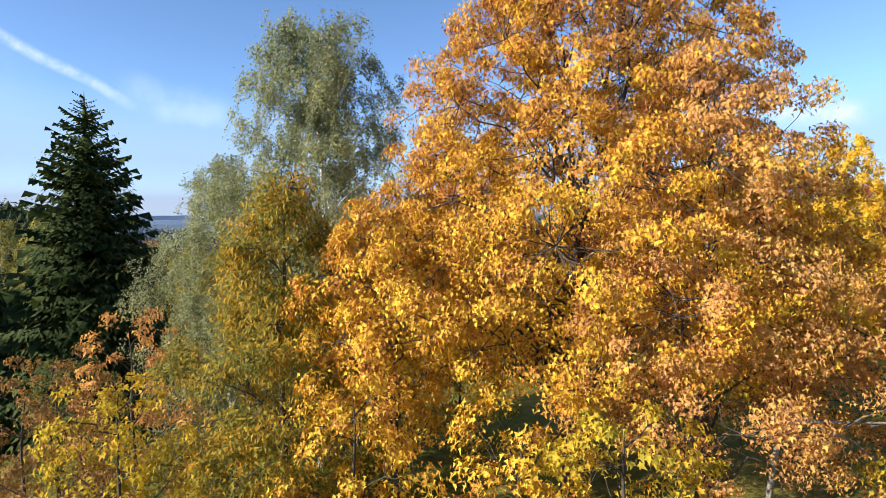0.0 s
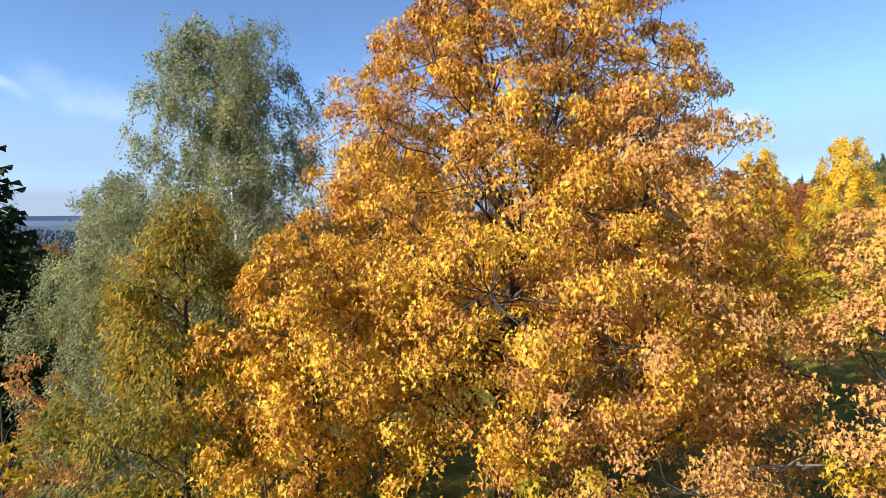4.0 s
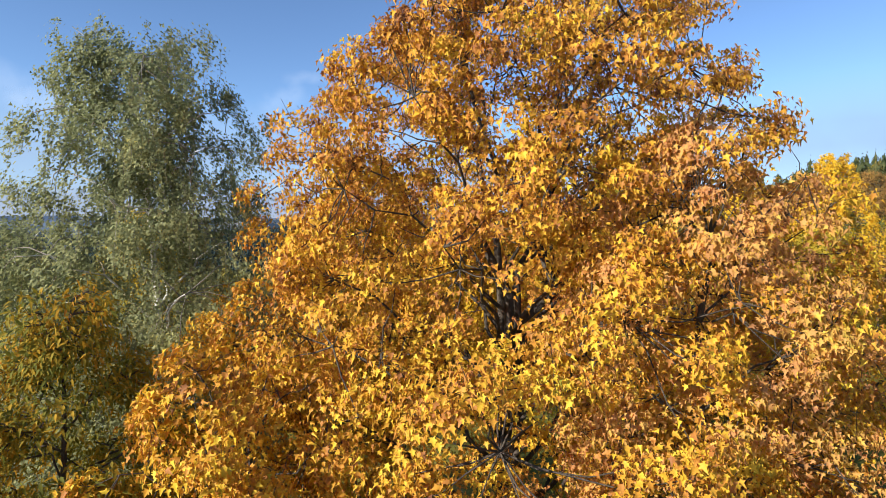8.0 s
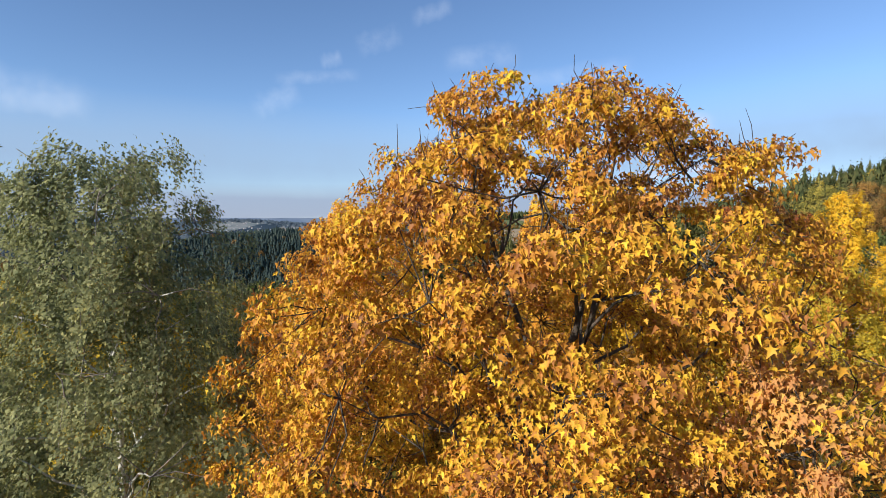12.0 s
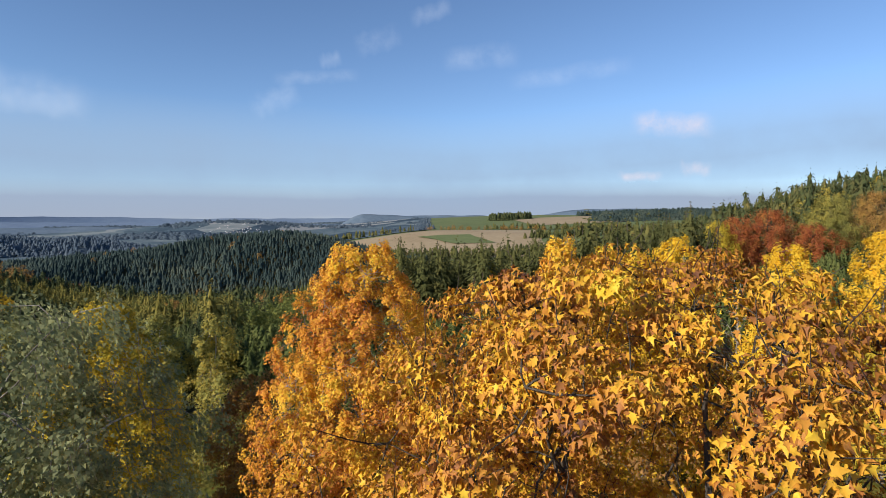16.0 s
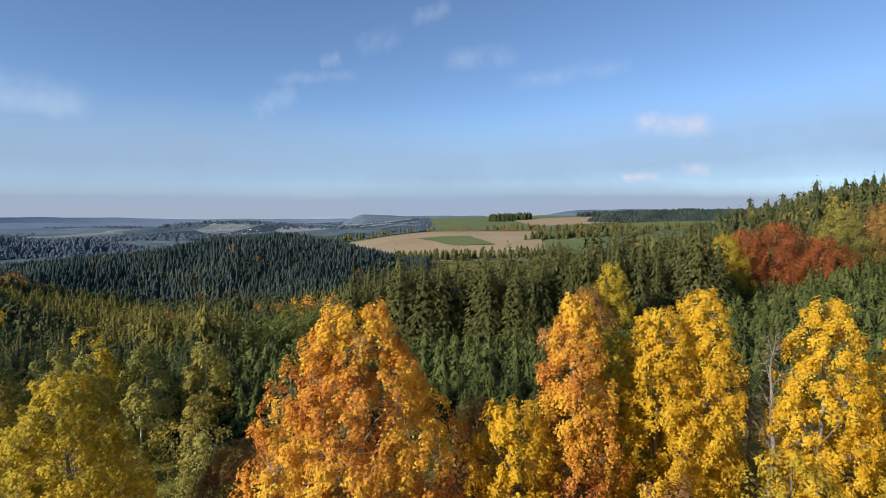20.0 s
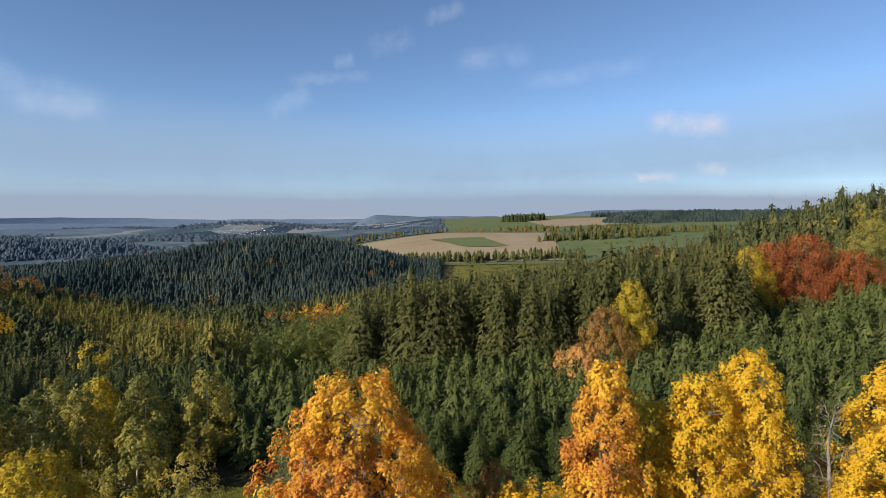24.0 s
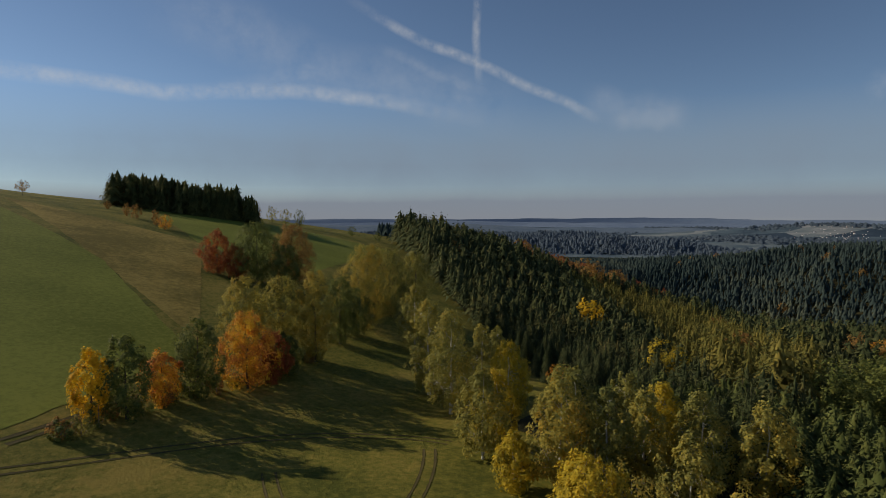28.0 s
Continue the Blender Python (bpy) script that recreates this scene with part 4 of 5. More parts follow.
# ---- the autumn trees beyond the maple ----
for name, x, y, h, prof, lab, m, seed, n in (
        ("maple_tree", -6.9, 46.3, 18.3, (5.6, 6.6, 6.6, 5.6, 3.8, 1.7), "round orange and yellow maple at the foot of the slope", M_ORANGE, 41, 30000),
        ("aspen_tree", 6.2, 48.0, 17.8, (2.0, 2.6, 2.7, 2.4, 1.7, 0.7), "slim orange aspen in autumn leaf", M_ORANGE, 42, 11000),
        ("aspen_tree", 9.6, 51.0, 15.0, (2.2, 2.6, 2.6, 2.2, 1.5, 0.7), "slim yellow-green aspen in autumn leaf", M_YELGREEN, 47, 8000),
        ("aspen_tree", 12.0, 50.0, 16.4, (2.6, 3.2, 3.2, 2.8, 1.9, 0.9), "bright yellow aspen in full autumn leaf", M_YELLOW, 43, 11000),
        ("aspen_tree", 15.2, 51.0, 17.4, (2.4, 3.0, 3.0, 2.7, 1.9, 0.9), "tall yellow aspen in full autumn leaf", M_YELLOW, 54, 11000),
        ("aspen_tree", 22.8, 50.0, 16.2, (2.4, 3.2, 3.2, 2.8, 2.0, 1.0), "yellow aspen thinning towards bare twigs", M_YELLOW, 44, 9000),
        ("aspen_tree", 29.8, 49.8, 16.6, (2.6, 3.4, 3.6, 3.0, 2.0, 1.0), "broad golden aspen beside a bare ash", M_YELLOW, 45, 11000),
        ("aspen_tree", 27.0, 46.0, 11.0, (2.2, 2.8, 2.8, 2.4, 1.2), "low yellow aspen with sparse leaves", M_YELGREEN, 48, 6000),
        ("aspen_tree", 38.0, 49.0, 16.0, (2.8, 3.6, 3.6, 2.8, 1.4), "golden aspen with brownish leaves", M_YELLOW, 49, 7000),
        ("lime_tree", -23.0, 45.0, 15.8, (3.6, 4.4, 4.6, 4.0, 2.8, 1.2), "broad yellow-green lime tree", M_YELGREEN, 46, 17000),
        ("rowan_tree", -15.5, 50.0, 9.6, (2.2, 2.8, 2.8, 2.2, 1.0), "small brown rowan losing its leaves", M_BROWN, 50, 5500),
        ("aspen_tree", 2.2, 46.5, 11.8, (2.4, 3.0, 3.0, 2.4, 1.2), "low golden aspen beside a bare ash", M_YELLOW, 55, 9000),
        ("rowan_tree", -0.6, 47.0, 8.5, (2.0, 2.4, 2.4, 1.8, 0.9), "small brown rowan under the orange maple", M_BROWN, 56, 4500),
        ("rowan_tree", 1.0, 55.0, 10.0, (2.2, 2.6, 2.6, 2.0, 1.0), "small russet rowan with thin foliage", M_BROWN, 51, 5000)):
    leafy_tree(name, (x, y), h, prof, lab, m, M_GREYWOOD, seed, clumps=int(n / 27), rc=0.56, per=86, shape=LEAF_BIT, size=0.2, limbs=26, bare=0.06, lump=0.09, inner=0.6, tall=1.3, hang=0.2, rise=0.9, twigs=1, tips=1, loose=0.5)
for x, y, h, seed in ((19.8, 50.5, 15.0, 52), (2.4, 49.0, 11.5, 53)):
    broadleaf("ash_tree", (x, y), h, (1.2, 2.0, 2.2, 2.0, 1.4, 0.6), "bare grey ash with pale branches among yellow aspens", "tree", LEAF_SMALL, 0.12, 260, M_BROWN, M_GREYWOOD, seed,
              limbs=24, sub=6, twigs=4, bare=0.2, split=False, rise=1.0)


# ---- trees of the meadow, the stream and the wood edge ----
def crown_tree(name, x, y, h, r, mat, lab, seed, bark=M_BARK, bare=0.12, n=6500, size=0.4, group="", profile=(0.4, 0.8, 1.0, 0.95, 0.7, 0.3)):
    many_leaves = max(8, int(n * (0.4 + r * h / 60) / 75))
    return leafy_tree(name, (x, y), h, tuple(r * p for p in profile), lab, mat, bark, seed, clumps=many_leaves, rc=0.14 * r + 0.45, per=64, shape=LEAF_BIT, size=size * 0.98,
                      limbs=9, bare=bare, lump=0.13, inner=0.7, tall=1.3, hang=0.2, rise=0.9, twigs=0, group=group)


for q, (x, y, h, r, m) in enumerate(((11, 45, 7, 3.0, M_BROWN), (19, 47, 7.5, 3.0, M_YELGREEN), (31, 46, 8, 3.2, M_BROWN), (22, 57, 10, 3.2, M_BROWN), (31, 60, 10, 3.4, M_YELGREEN), (42, 56, 11, 3.6, M_BROWN),
                                     (46, 63, 12, 4.0, M_YELLOW), (36, 66, 10, 3.4, M_GREEN), (12, 60, 8, 3.0, M_BROWN), (4, 62, 7, 3.0, M_GREEN), (-12, 58, 8, 3.2, M_BROWN), (-20, 57, 9, 3.2, M_GOLD),
                                     (-29, 53, 9, 3.4, M_BROWN), (-33, 62, 9.5, 3.4, M_GOLD), (-26, 68, 9, 3.0, M_GOLD), (-16, 68, 8, 3.0, M_GREEN), (24, 66, 9, 3.2, M_BROWN), (52, 56, 12, 4.0, M_YELLOW), (50, 70, 11, 3.6, M_BROWN))):
    crown_tree("understorey_tree", x, y, h, r, m, "small thinning tree between the tall autumn trees", 300 + q, M_GREYWOOD, 0.05, n=4600, size=0.26, group="understorey")
rng_hedge = np.random.default_rng(77)
SLIM = (0.5, 0.9, 1.0, 0.85, 0.55, 0.2)
for q, (kind, x, y, h, r) in enumerate((
        ("yellow", -98, 24, 9.4, 2.2), ("green", -98, 28.5, 11.3, 3.0), ("orange", -103, 34, 7.4, 2.7), ("green", -105, 40, 12.0, 3.3), ("orange", -108, 49, 12.4, 4.4),
        ("red", -110, 54.5, 8.8, 3.0), ("gold", -123, 53, 15.5, 4.0), ("gold", -126, 62, 15.5, 4.8), ("gold", -122, 68, 18.0, 4.0), ("green", -133, 79, 15.0, 4.0),
        ("gold", -147, 94, 21.0, 6.6), ("gold", -159, 108, 19.0, 5.6), ("gold", -161, 119, 19.0, 5.0), ("red", -197, 64, 12.5, 4.6), ("red", -193, 69, 9.0, 3.6),
        ("green", -190, 75, 17.5, 6.6), ("brown", -193, 88, 17.5, 6.6), ("green", -182, 82, 13.0, 4.6), ("green", -115, 58, 7.0, 3.6), ("green", -140, 86, 11.0, 4.6),
        ("birch", -128, 98, 15.5, 3.6), ("birch", -98, 83, 17.5, 3.8), ("birch", -86, 80, 17.0, 4.3), ("birch", -87, 88, 14.5, 2.6), ("amber", -79, 88, 12.3, 3.4),
        ("birch", -64, 70, 11.9, 3.0), ("amber", -53, 66, 6.3, 2.1), ("birch", -51, 72, 12.2, 3.4), ("birch", -47, 76, 11.6, 2.8), ("birch", -46, 82, 10.8, 2.6),
        ("birch", -41, 87, 11.1, 3.2), ("birch", -35, 91, 10.4, 3.6), ("birch", -37, 78, 8.0, 2.8), ("amber", -48, 89, 11.0, 2.4), ("birch", -56, 80, 12.0, 3.2),
        ("birch", -55, 90, 11.0, 3.0), ("birch", -62, 84, 11.5, 3.0), ("amber", -42, 66, 7.0, 2.6), ("amber", -68, 76, 10.5, 2.6), ("birch", -92, 96, 13.0, 3.0))):
    h, r = h * 1.12, r * 1.2
    if kind in ("birch", "amber"):
        crown_tree("birch_tree", x, y, h, r, M_GOLD if kind == "birch" else M_YELGREEN, "slender birch turning pale gold beside the meadow" if kind == "birch" else "slender birch in amber autumn leaf",
                   100 + q, M_BIRCHBARK, 0.09, group="meadow birches", profile=SLIM)
    else:
        mat, lab = {"yellow": (M_YELLOW, "small yellow tree in the hedgerow"), "green": (M_GREEN, "still green tree in the hedgerow"), "orange": (M_ORANGE, "orange autumn tree in the hedgerow"),
                    "red": (M_RED, "rust-red autumn tree in the hedgerow"), "gold": (M_GOLD, "tall pale gold tree on the wood edge"), "brown": (M_BROWN, "brown autumn tree with thinning leaves")}[kind]
        crown_tree("hedgerow_tree", x, y, h, r, mat, lab, 100 + q, M_BARK, 0.06, group="hedgerow trees")
for q in range(22):
    u = q / 21 + rng_hedge.uniform(-0.02, 0.02)
    x, y = -92 - 30 * u + rng_hedge.normal(0, 1.0), 17 + 52 * u + rng_hedge.normal(0, 1.0)
    crown_tree("hedge_shrub", x, y, rng_hedge.uniform(1.6, 4.0), rng_hedge.uniform(1.2, 2.2), (M_GREEN, M_BROWN, M_GOLD)[q % 3], "low tangled shrub in the hedgerow bank", 400 + q, M_GREYWOOD, 0.0, n=700, size=0.36, group="hedgerow shrubs")
for q, (x, y, h, r, m, lab) in enumerate(((71, 158, 20, 6.5, M_YELGREEN, "golden beech before the spruce wood"), (77, 161, 20, 6.5, M_RED, "rust-red beech beside the golden one"), (87, 163, 20, 9.0, M_RED, "large dark red beech before the spruces"), (97, 160, 14, 8.0, M_RED, "low red beech at the wood edge"),
                                          (106, 166, 20, 8.0, M_GOLD, "golden beech on the rise"), (119, 166, 18, 9.0, M_BROWN, "bronze beech on the rise"), (84, 170, 7, 4.0, M_YELLOW, "low yellow hazel below the beeches"),
                                          (96, 168, 5, 4.0, M_GOLD, "low golden hazel below the beeches"), (104, 166, 4.5, 4.0, M_YELLOW, "low yellow hazel below the beeches"), (114, 165, 4.5, 4.0, M_BROWN, "low brown hazel below the beeches"), (90, 170, 5, 3.5, M_YELLOW, "low yellow hazel below the beeches"),
                                          (26, 122, 15, 5.0, M_BROWN, "brown oak in the young spruces"), (32, 126, 19, 4.5, M_YELGREEN, "yellow-green oak beside the tall spruces"), (20, 116, 9, 5.0, M_RUSSET, "low russet oak in the thicket"),
                                          (-24, 150, 14, 3.4, M_BROWN, "brown oak at the corner of the spruce wood"), (10, 148, 19, 2.6, M_YELGREEN, "thin yellow larch among spruces"))):
    crown_tree("beech_tree" if q < 6 else "oak_tree", x, y, h, r, m, lab, 200 + q, n=8500, size=0.38, bare=0.02)
crown_tree("field_tree", -357, 7, 7.5, 3.0, M_BROWN, "lone bare tree on the hill crest", 250, n=3600, size=0.26, bare=0.35)
for q, (x, y, h, r, m) in enumerate(((-297, 51, 6.5, 2.4, M_BROWN), (-271, 59, 6.2, 3.2, M_ORANGE), (-305, 48, 6.0, 1.6, M_BROWN), (-280, 57, 7.0, 2.0, M_BROWN), (-330, 42, 4.0, 1.4, M_BROWN),
                                     (-372, 138, 11.2, 3.6, M_GOLD), (-380, 150, 10.5, 4.0, M_GOLD), (-378, 159, 11.7, 4.0, M_GREEN), (-372, 128, 9.0, 3.6, M_BROWN), (-360, 190, 7.0, 3.5, M_GREEN), (-350, 205, 6.0, 3.0, M_GREEN))):
    crown_tree("hedge_tree", x, y, h, r, m, "thin hedge tree on the hillside pasture", 260 + q, n=3200, size=0.3, group="hillside hedge")

# ---- woods ----
rng = np.random.default_rng(9)
FULL = [sprays(np.random.default_rng(60 + q), 1.0, 0.18 + 0.02 * q, 2600, 0.04, 25, 12, bare=0.08, core=0.52) for q in range(4)]
MIDS = [sprays(np.random.default_rng(65 + q), 1.0, 0.19 + 0.02 * q, 225, 0.08, 11, 8, bare=0.18, core=0.42) for q in range(4)]
THICK = [sprays(np.random.default_rng(265 + q), 1.0, 0.24 + 0.02 * q, 180, 0.094, 10, 8, bare=0.25, core=0.52) for q in range(4)]
LIGHT = [sprays(np.random.default_rng(165 + q), 1.0, 0.2 + 0.02 * q, 80, 0.12, 8, 7, bare=0.2, core=0.65) for q in range(4)]
FARS = [skirts(np.random.default_rng(70 + q), 1.0, 0.21, 5, 6) for q in range(4)]
TINY = [skirts(np.random.default_rng(77 + q), 1.0, 0.27, 2, 4, bare=0.12, power=0.7) for q in range(4)]
ROUNDS = []
for q in range(3):
    r = np.random.default_rng(80 + q)
    mid, out, u = crown_spots(r, 0.95, (0.20, 0.31, 0.35, 0.31, 0.22, 0.08), 0.06, 46, 0.12, 0.5)
    ROUNDS.append(clump_leaves(r, mid, out, 0.085 * r.uniform(0.7, 1.3, 46), 21, LEAF_BIT, 0.052, 0.3, 1.1))


def scatter(x0, x1, y0, y1, cell, keep, jitter=0.45):
    xs, ys = np.meshgrid(np.arange(x0, x1, cell), np.arange(y0, y1, cell))
    xs = (xs + rng.uniform(-jitter, jitter, xs.shape) * cell).ravel()
    ys = (ys + rng.uniform(-jitter, jitter, ys.shape) * cell).ravel()
    k = keep(xs, ys)
    return xs[k], ys[k]


def level(x, y):
    return np.ones_like(x)


def forest(name, places, shapes, lo, hi, mat, label, sink=0.3, wide=1.0, tall=level):
    xs, ys = places
    pick = rng.integers(0, len(shapes), len(xs))
    parts = []
    for q, sh in enumerate(shapes):
        m = pick == q
        if m.any():
            n = m.sum()
            parts.append(many(sh, xs[m], ys[m], height(xs[m], ys[m]) - sink, rng.uniform(lo, hi, n) * rng.normal(1, 0.09, n) * tall(xs[m], ys[m]), rng.uniform(0, 6.28, n), wide * rng.uniform(0.8, 1.3, n)))
    return tagged(new(name, mesh_np(name, *joined(parts), mat)), label, "woods", kind="stuff")


def front_row(places, limit, key, lo, hi, label, group, rest, mat, tall=level):
    """The nearest trees of a wood stand as things of their own; the rest are joined."""
    xs, ys = places
    order = np.argsort(key(xs, ys))
    crowns = [mesh_np("crown", *s, mat) for s in FULL]
    for k in order[:limit]:
        spruce_thing(float(xs[k]), float(ys[k]), float(rng.uniform(lo, hi) * tall(xs[k], ys[k])), crowns[int(rng.integers(0, 4))], label, TRUNK, group, wide=float(rng.uniform(0.9, 1.2)) * (1.5 if hi < 10 else 1.25), turn=float(rng.uniform(0, 6.28)))
    deep = np.hypot(xs, ys) > 215
    for shapes, k in ((MIDS if hi > 10 else THICK, order[limit:][~deep[order[limit:]]]), (LIGHT, order[limit:][deep[order[limit:]]])):
        if len(k):
            forest(*rest[:1], (xs[k], ys[k]), shapes, lo, hi, mat, rest[1], wide=1.35, tall=tall)


def edge_left(x, y):
    """Ahead of the line where the meadow meets the left-hand woods."""
    return (y - 112) * 219 + (x + 86) * 92


LARCHES = ((-240, 262), (-196, 243), (-134, 208), (-96, 174), (-66, 140), (-52, 148), (-76, 215), (-174, 330), (-268, 322))


def inside(x, y, poly):
    c = np.zeros(np.shape(x), bool)
    for (x0, y0), (x1, y1) in zip(poly, poly[1:] + poly[:1]):
        c ^= ((y0 > y) != (y1 > y)) & (x < (x1 - x0) * (y - y0) / (y1 - y0) + x0)
    return c


def valley(y):
    return -60 - 0.35 * y + 0.15 * np.maximum(y - 110, 0)


in_left = lambda x, y: (edge_left(x, y) > 0) & (x < valley(y) + 55) & (np.hypot(x, y) < 430) & ~inside(x, y, LARCHES)
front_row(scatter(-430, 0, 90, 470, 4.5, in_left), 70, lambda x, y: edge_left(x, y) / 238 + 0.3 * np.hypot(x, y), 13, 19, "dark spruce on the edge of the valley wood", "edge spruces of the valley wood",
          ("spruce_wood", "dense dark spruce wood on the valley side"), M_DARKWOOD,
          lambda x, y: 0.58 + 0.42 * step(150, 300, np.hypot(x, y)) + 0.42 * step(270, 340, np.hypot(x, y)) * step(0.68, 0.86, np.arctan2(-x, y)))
forest("larch_wood", scatter(-260, -40, 130, 350, 4.8, lambda x, y: inside(x, y, LARCHES)), MIDS, 10, 16, M_LARCH, "band of yellowing larches in the spruce wood", wide=1.35)
in_young = lambda x, y: (y > 76 + 0.04 * x + 18 * step(-10, -40, x)) & (y < 140 + 0.42 * np.maximum(x - 40, 0)) & (x > -75 + 0.2 * (y - 84)) & (edge_left(x, y) + 8000 > 0)
front_row(scatter(-90, 220, 70, 190, 2.75, in_young), 90, lambda x, y: y - 0.04 * x + np.abs(x) * 0.15, 4.2, 9.0, "young green spruce in a dense thicket", "young spruce thicket",
          ("spruce_thicket", "thicket of young green spruces"), M_FIR)
in_tall = lambda x, y: (y > 142 - 0.1 * x) & (y < 215) & (x > -24 - 0.1 * (y - 142)) & (x < 63 + 0.04 * (y - 142))
front_row(scatter(-40, 120, 128, 215, 4.8, in_tall), 100, lambda x, y: y + 0.1 * x, 19, 27, "tall spruce with hanging boughs in a dense wood", "tall spruces",
          ("spruce_wood", "tall dark spruce wood"), M_WOODS)
in_right = lambda x, y: (x > 75 + 0.3 * (y - 142)) & (y > 195 - 0.06 * x) & (np.hypot(x, y) < 460)
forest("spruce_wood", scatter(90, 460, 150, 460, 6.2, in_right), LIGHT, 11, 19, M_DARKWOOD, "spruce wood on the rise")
in_low = lambda x, y: (x > valley(y) + 55) & (y > 150) & (x < -26 - 0.05 * (y - 142)) & (np.hypot(x, y) < 330)
forest("mixed_wood", scatter(-120, 0, 150, 330, 7.5, in_low), ROUNDS, 9, 14, M_GREEN, "rounded green alders along the valley floor")
in_mid = lambda x, y: (np.hypot(x, y) >= 330) & (x > valley(y) + 55) & (x < 120) & (np.hypot(x, y) < 640)
forest("spruce_wood", scatter(-300, 120, 215, 640, 7, in_mid), FARS, 13, 20, M_WOODS, "far spruces in the valley")
in_back = lambda x, y: (y >= 215) & (y < 520) & (x > -24) & (x < 140 + 0.3 * (y - 215)) & (np.hypot(x, y) < 520) & ~in_mid(x, y)
forest("spruce_wood", scatter(-30, 300, 215, 520, 8, in_back), LIGHT, 11, 16, M_WOODS, "spruce wood behind the tall front")
in_spur = lambda x, y: (np.hypot(x, y) > 430) & (np.arctan2(x, y) < -0.03) & (np.arctan2(x, y) > -1.05) & (np.hypot(x, y) < 1030) & ((x < valley(np.minimum(y, 620)) + 55) | (np.hypot(x, y) > 640))
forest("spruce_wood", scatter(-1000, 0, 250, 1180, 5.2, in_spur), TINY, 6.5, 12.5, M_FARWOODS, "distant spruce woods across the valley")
for xs, ys, m, lo, hi, lab in (
        (rng.normal(-330, 40, 90), rng.normal(420, 40, 90), M_RED, 13, 18, "red beeches on the wooded ridge"), (rng.normal(-290, 40, 30), rng.normal(340, 45, 30), M_BROWN, 16, 22, "bronze beeches on the wooded ridge"),
        (rng.normal(-55, 9, 9), rng.normal(257, 8, 9), M_ORANGE, 13, 17, "orange maples in the valley"), (rng.normal(-35, 9, 7), rng.normal(222, 8, 7), M_BROWN, 12, 16, "bronze oaks in the valley"),
        (rng.normal(-77, 9, 7), rng.normal(240, 8, 7), M_BROWN, 12, 15, "brown oaks along the stream"), (rng.normal(-88, 3, 3), rng.normal(150, 3, 3), M_YELGREEN, 10, 13, "yellow-green birches in the valley wood"),
        (rng.normal(-250, 140, 24), rng.normal(760, 120, 24), M_BROWN, 10, 13, "scattered brown trees on the far spur"), (rng.normal(-149, 2, 2), rng.normal(187, 2, 2), M_YELLOW, 14, 16, "bright yellow tree in the dark wood"),
        (rng.normal(-92, 3, 3), rng.normal(116, 2, 3), M_ORANGE, 5, 7, "orange rowans before the dark wood"), (rng.normal(-240, 60, 8), rng.normal(270, 40, 8), M_BROWN, 11, 14, "scattered bronze trees in the dark wood"),
        (rng.normal(125, 30, 10), rng.normal(225, 12, 10), M_GOLD, 11, 15, "golden trees in the spruce wood on the rise"), (rng.normal(40, 60, 14), rng.normal(330, 30, 14), M_RED, 14, 18, "rusty trees behind the spruces")):
    forest("autumn_trees", (xs, ys), ROUNDS, lo, hi, m, lab)
# the copse on the hilltop
cx = rng.uniform(0.02, 0.9, 300)
forest("hilltop_copse", (-381 + 36 * cx + rng.normal(0, 6, 300), 53 + 66 * cx + rng.normal(0, 5, 300)), [sprays(np.random.default_rng(365), 1.0, 0.24, 420, 0.062, 12, 9, bare=0.0, core=0.75)], 13, 21, M_WOODS, "dark spruce copse on the hilltop", wide=1.5)
forest("autumn_trees", (rng.normal(-374, 3, 4), rng.normal(56, 3, 4)), ROUNDS, 9, 12, M_RED, "red trees before the hilltop copse")

# ---- the distance ----
FAR_SMALL = [skirts(np.random.default_rng(75), 1.0, 0.3, 3, 5)]
in_copse = lambda x, y: ((x - 300) / 95) ** 2 + ((y - 2520) / 60) ** 2 < 1
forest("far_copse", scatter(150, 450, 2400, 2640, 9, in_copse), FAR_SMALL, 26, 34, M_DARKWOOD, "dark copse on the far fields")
in_ridge = lambda x, y: (np.abs(y - 2450 + 0.35 * (x - 1300)) < 90 + 0.05 * (x - 700)) & (x > 640)
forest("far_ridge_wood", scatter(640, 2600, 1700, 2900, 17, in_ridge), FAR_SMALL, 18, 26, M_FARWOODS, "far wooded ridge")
for x0, y0, ln, a, n in ((-60, 1000, 200, 0.15, 90), (120, 1030, 230, 0.25, 90), (-250, 1590, 330, 0.1, 70), (420, 1640, 260, 0.3, 70), (220, 1700, 200, 0.35, 40), (330, 1280, 300, 0.2, 110), (540, 1500, 380, 0.25, 120)):
    q = rng.uniform(-0.5, 0.5, n)
    forest("far_hedge", (x0 + ln * q * math.cos(a) + rng.normal(0, 8, n), y0 + ln * q * math.sin(a) + rng.normal(0, 12, n)), FAR_SMALL, 13, 22, M_WOODS, "dark belt of trees between far fields")
q = rng.uniform(0, 1, 60)
forest("far_hedge", (-60 + 640 * q, 1600 - 60 * q + rng.normal(0, 14, 60)), [ROUNDS[0]], 9, 15, M_BROWN, "brown trees along the far lane")


q = rng.uniform(0, 1, 150)
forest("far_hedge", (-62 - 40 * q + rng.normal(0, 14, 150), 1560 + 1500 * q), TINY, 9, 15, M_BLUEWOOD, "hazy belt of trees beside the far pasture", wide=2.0)


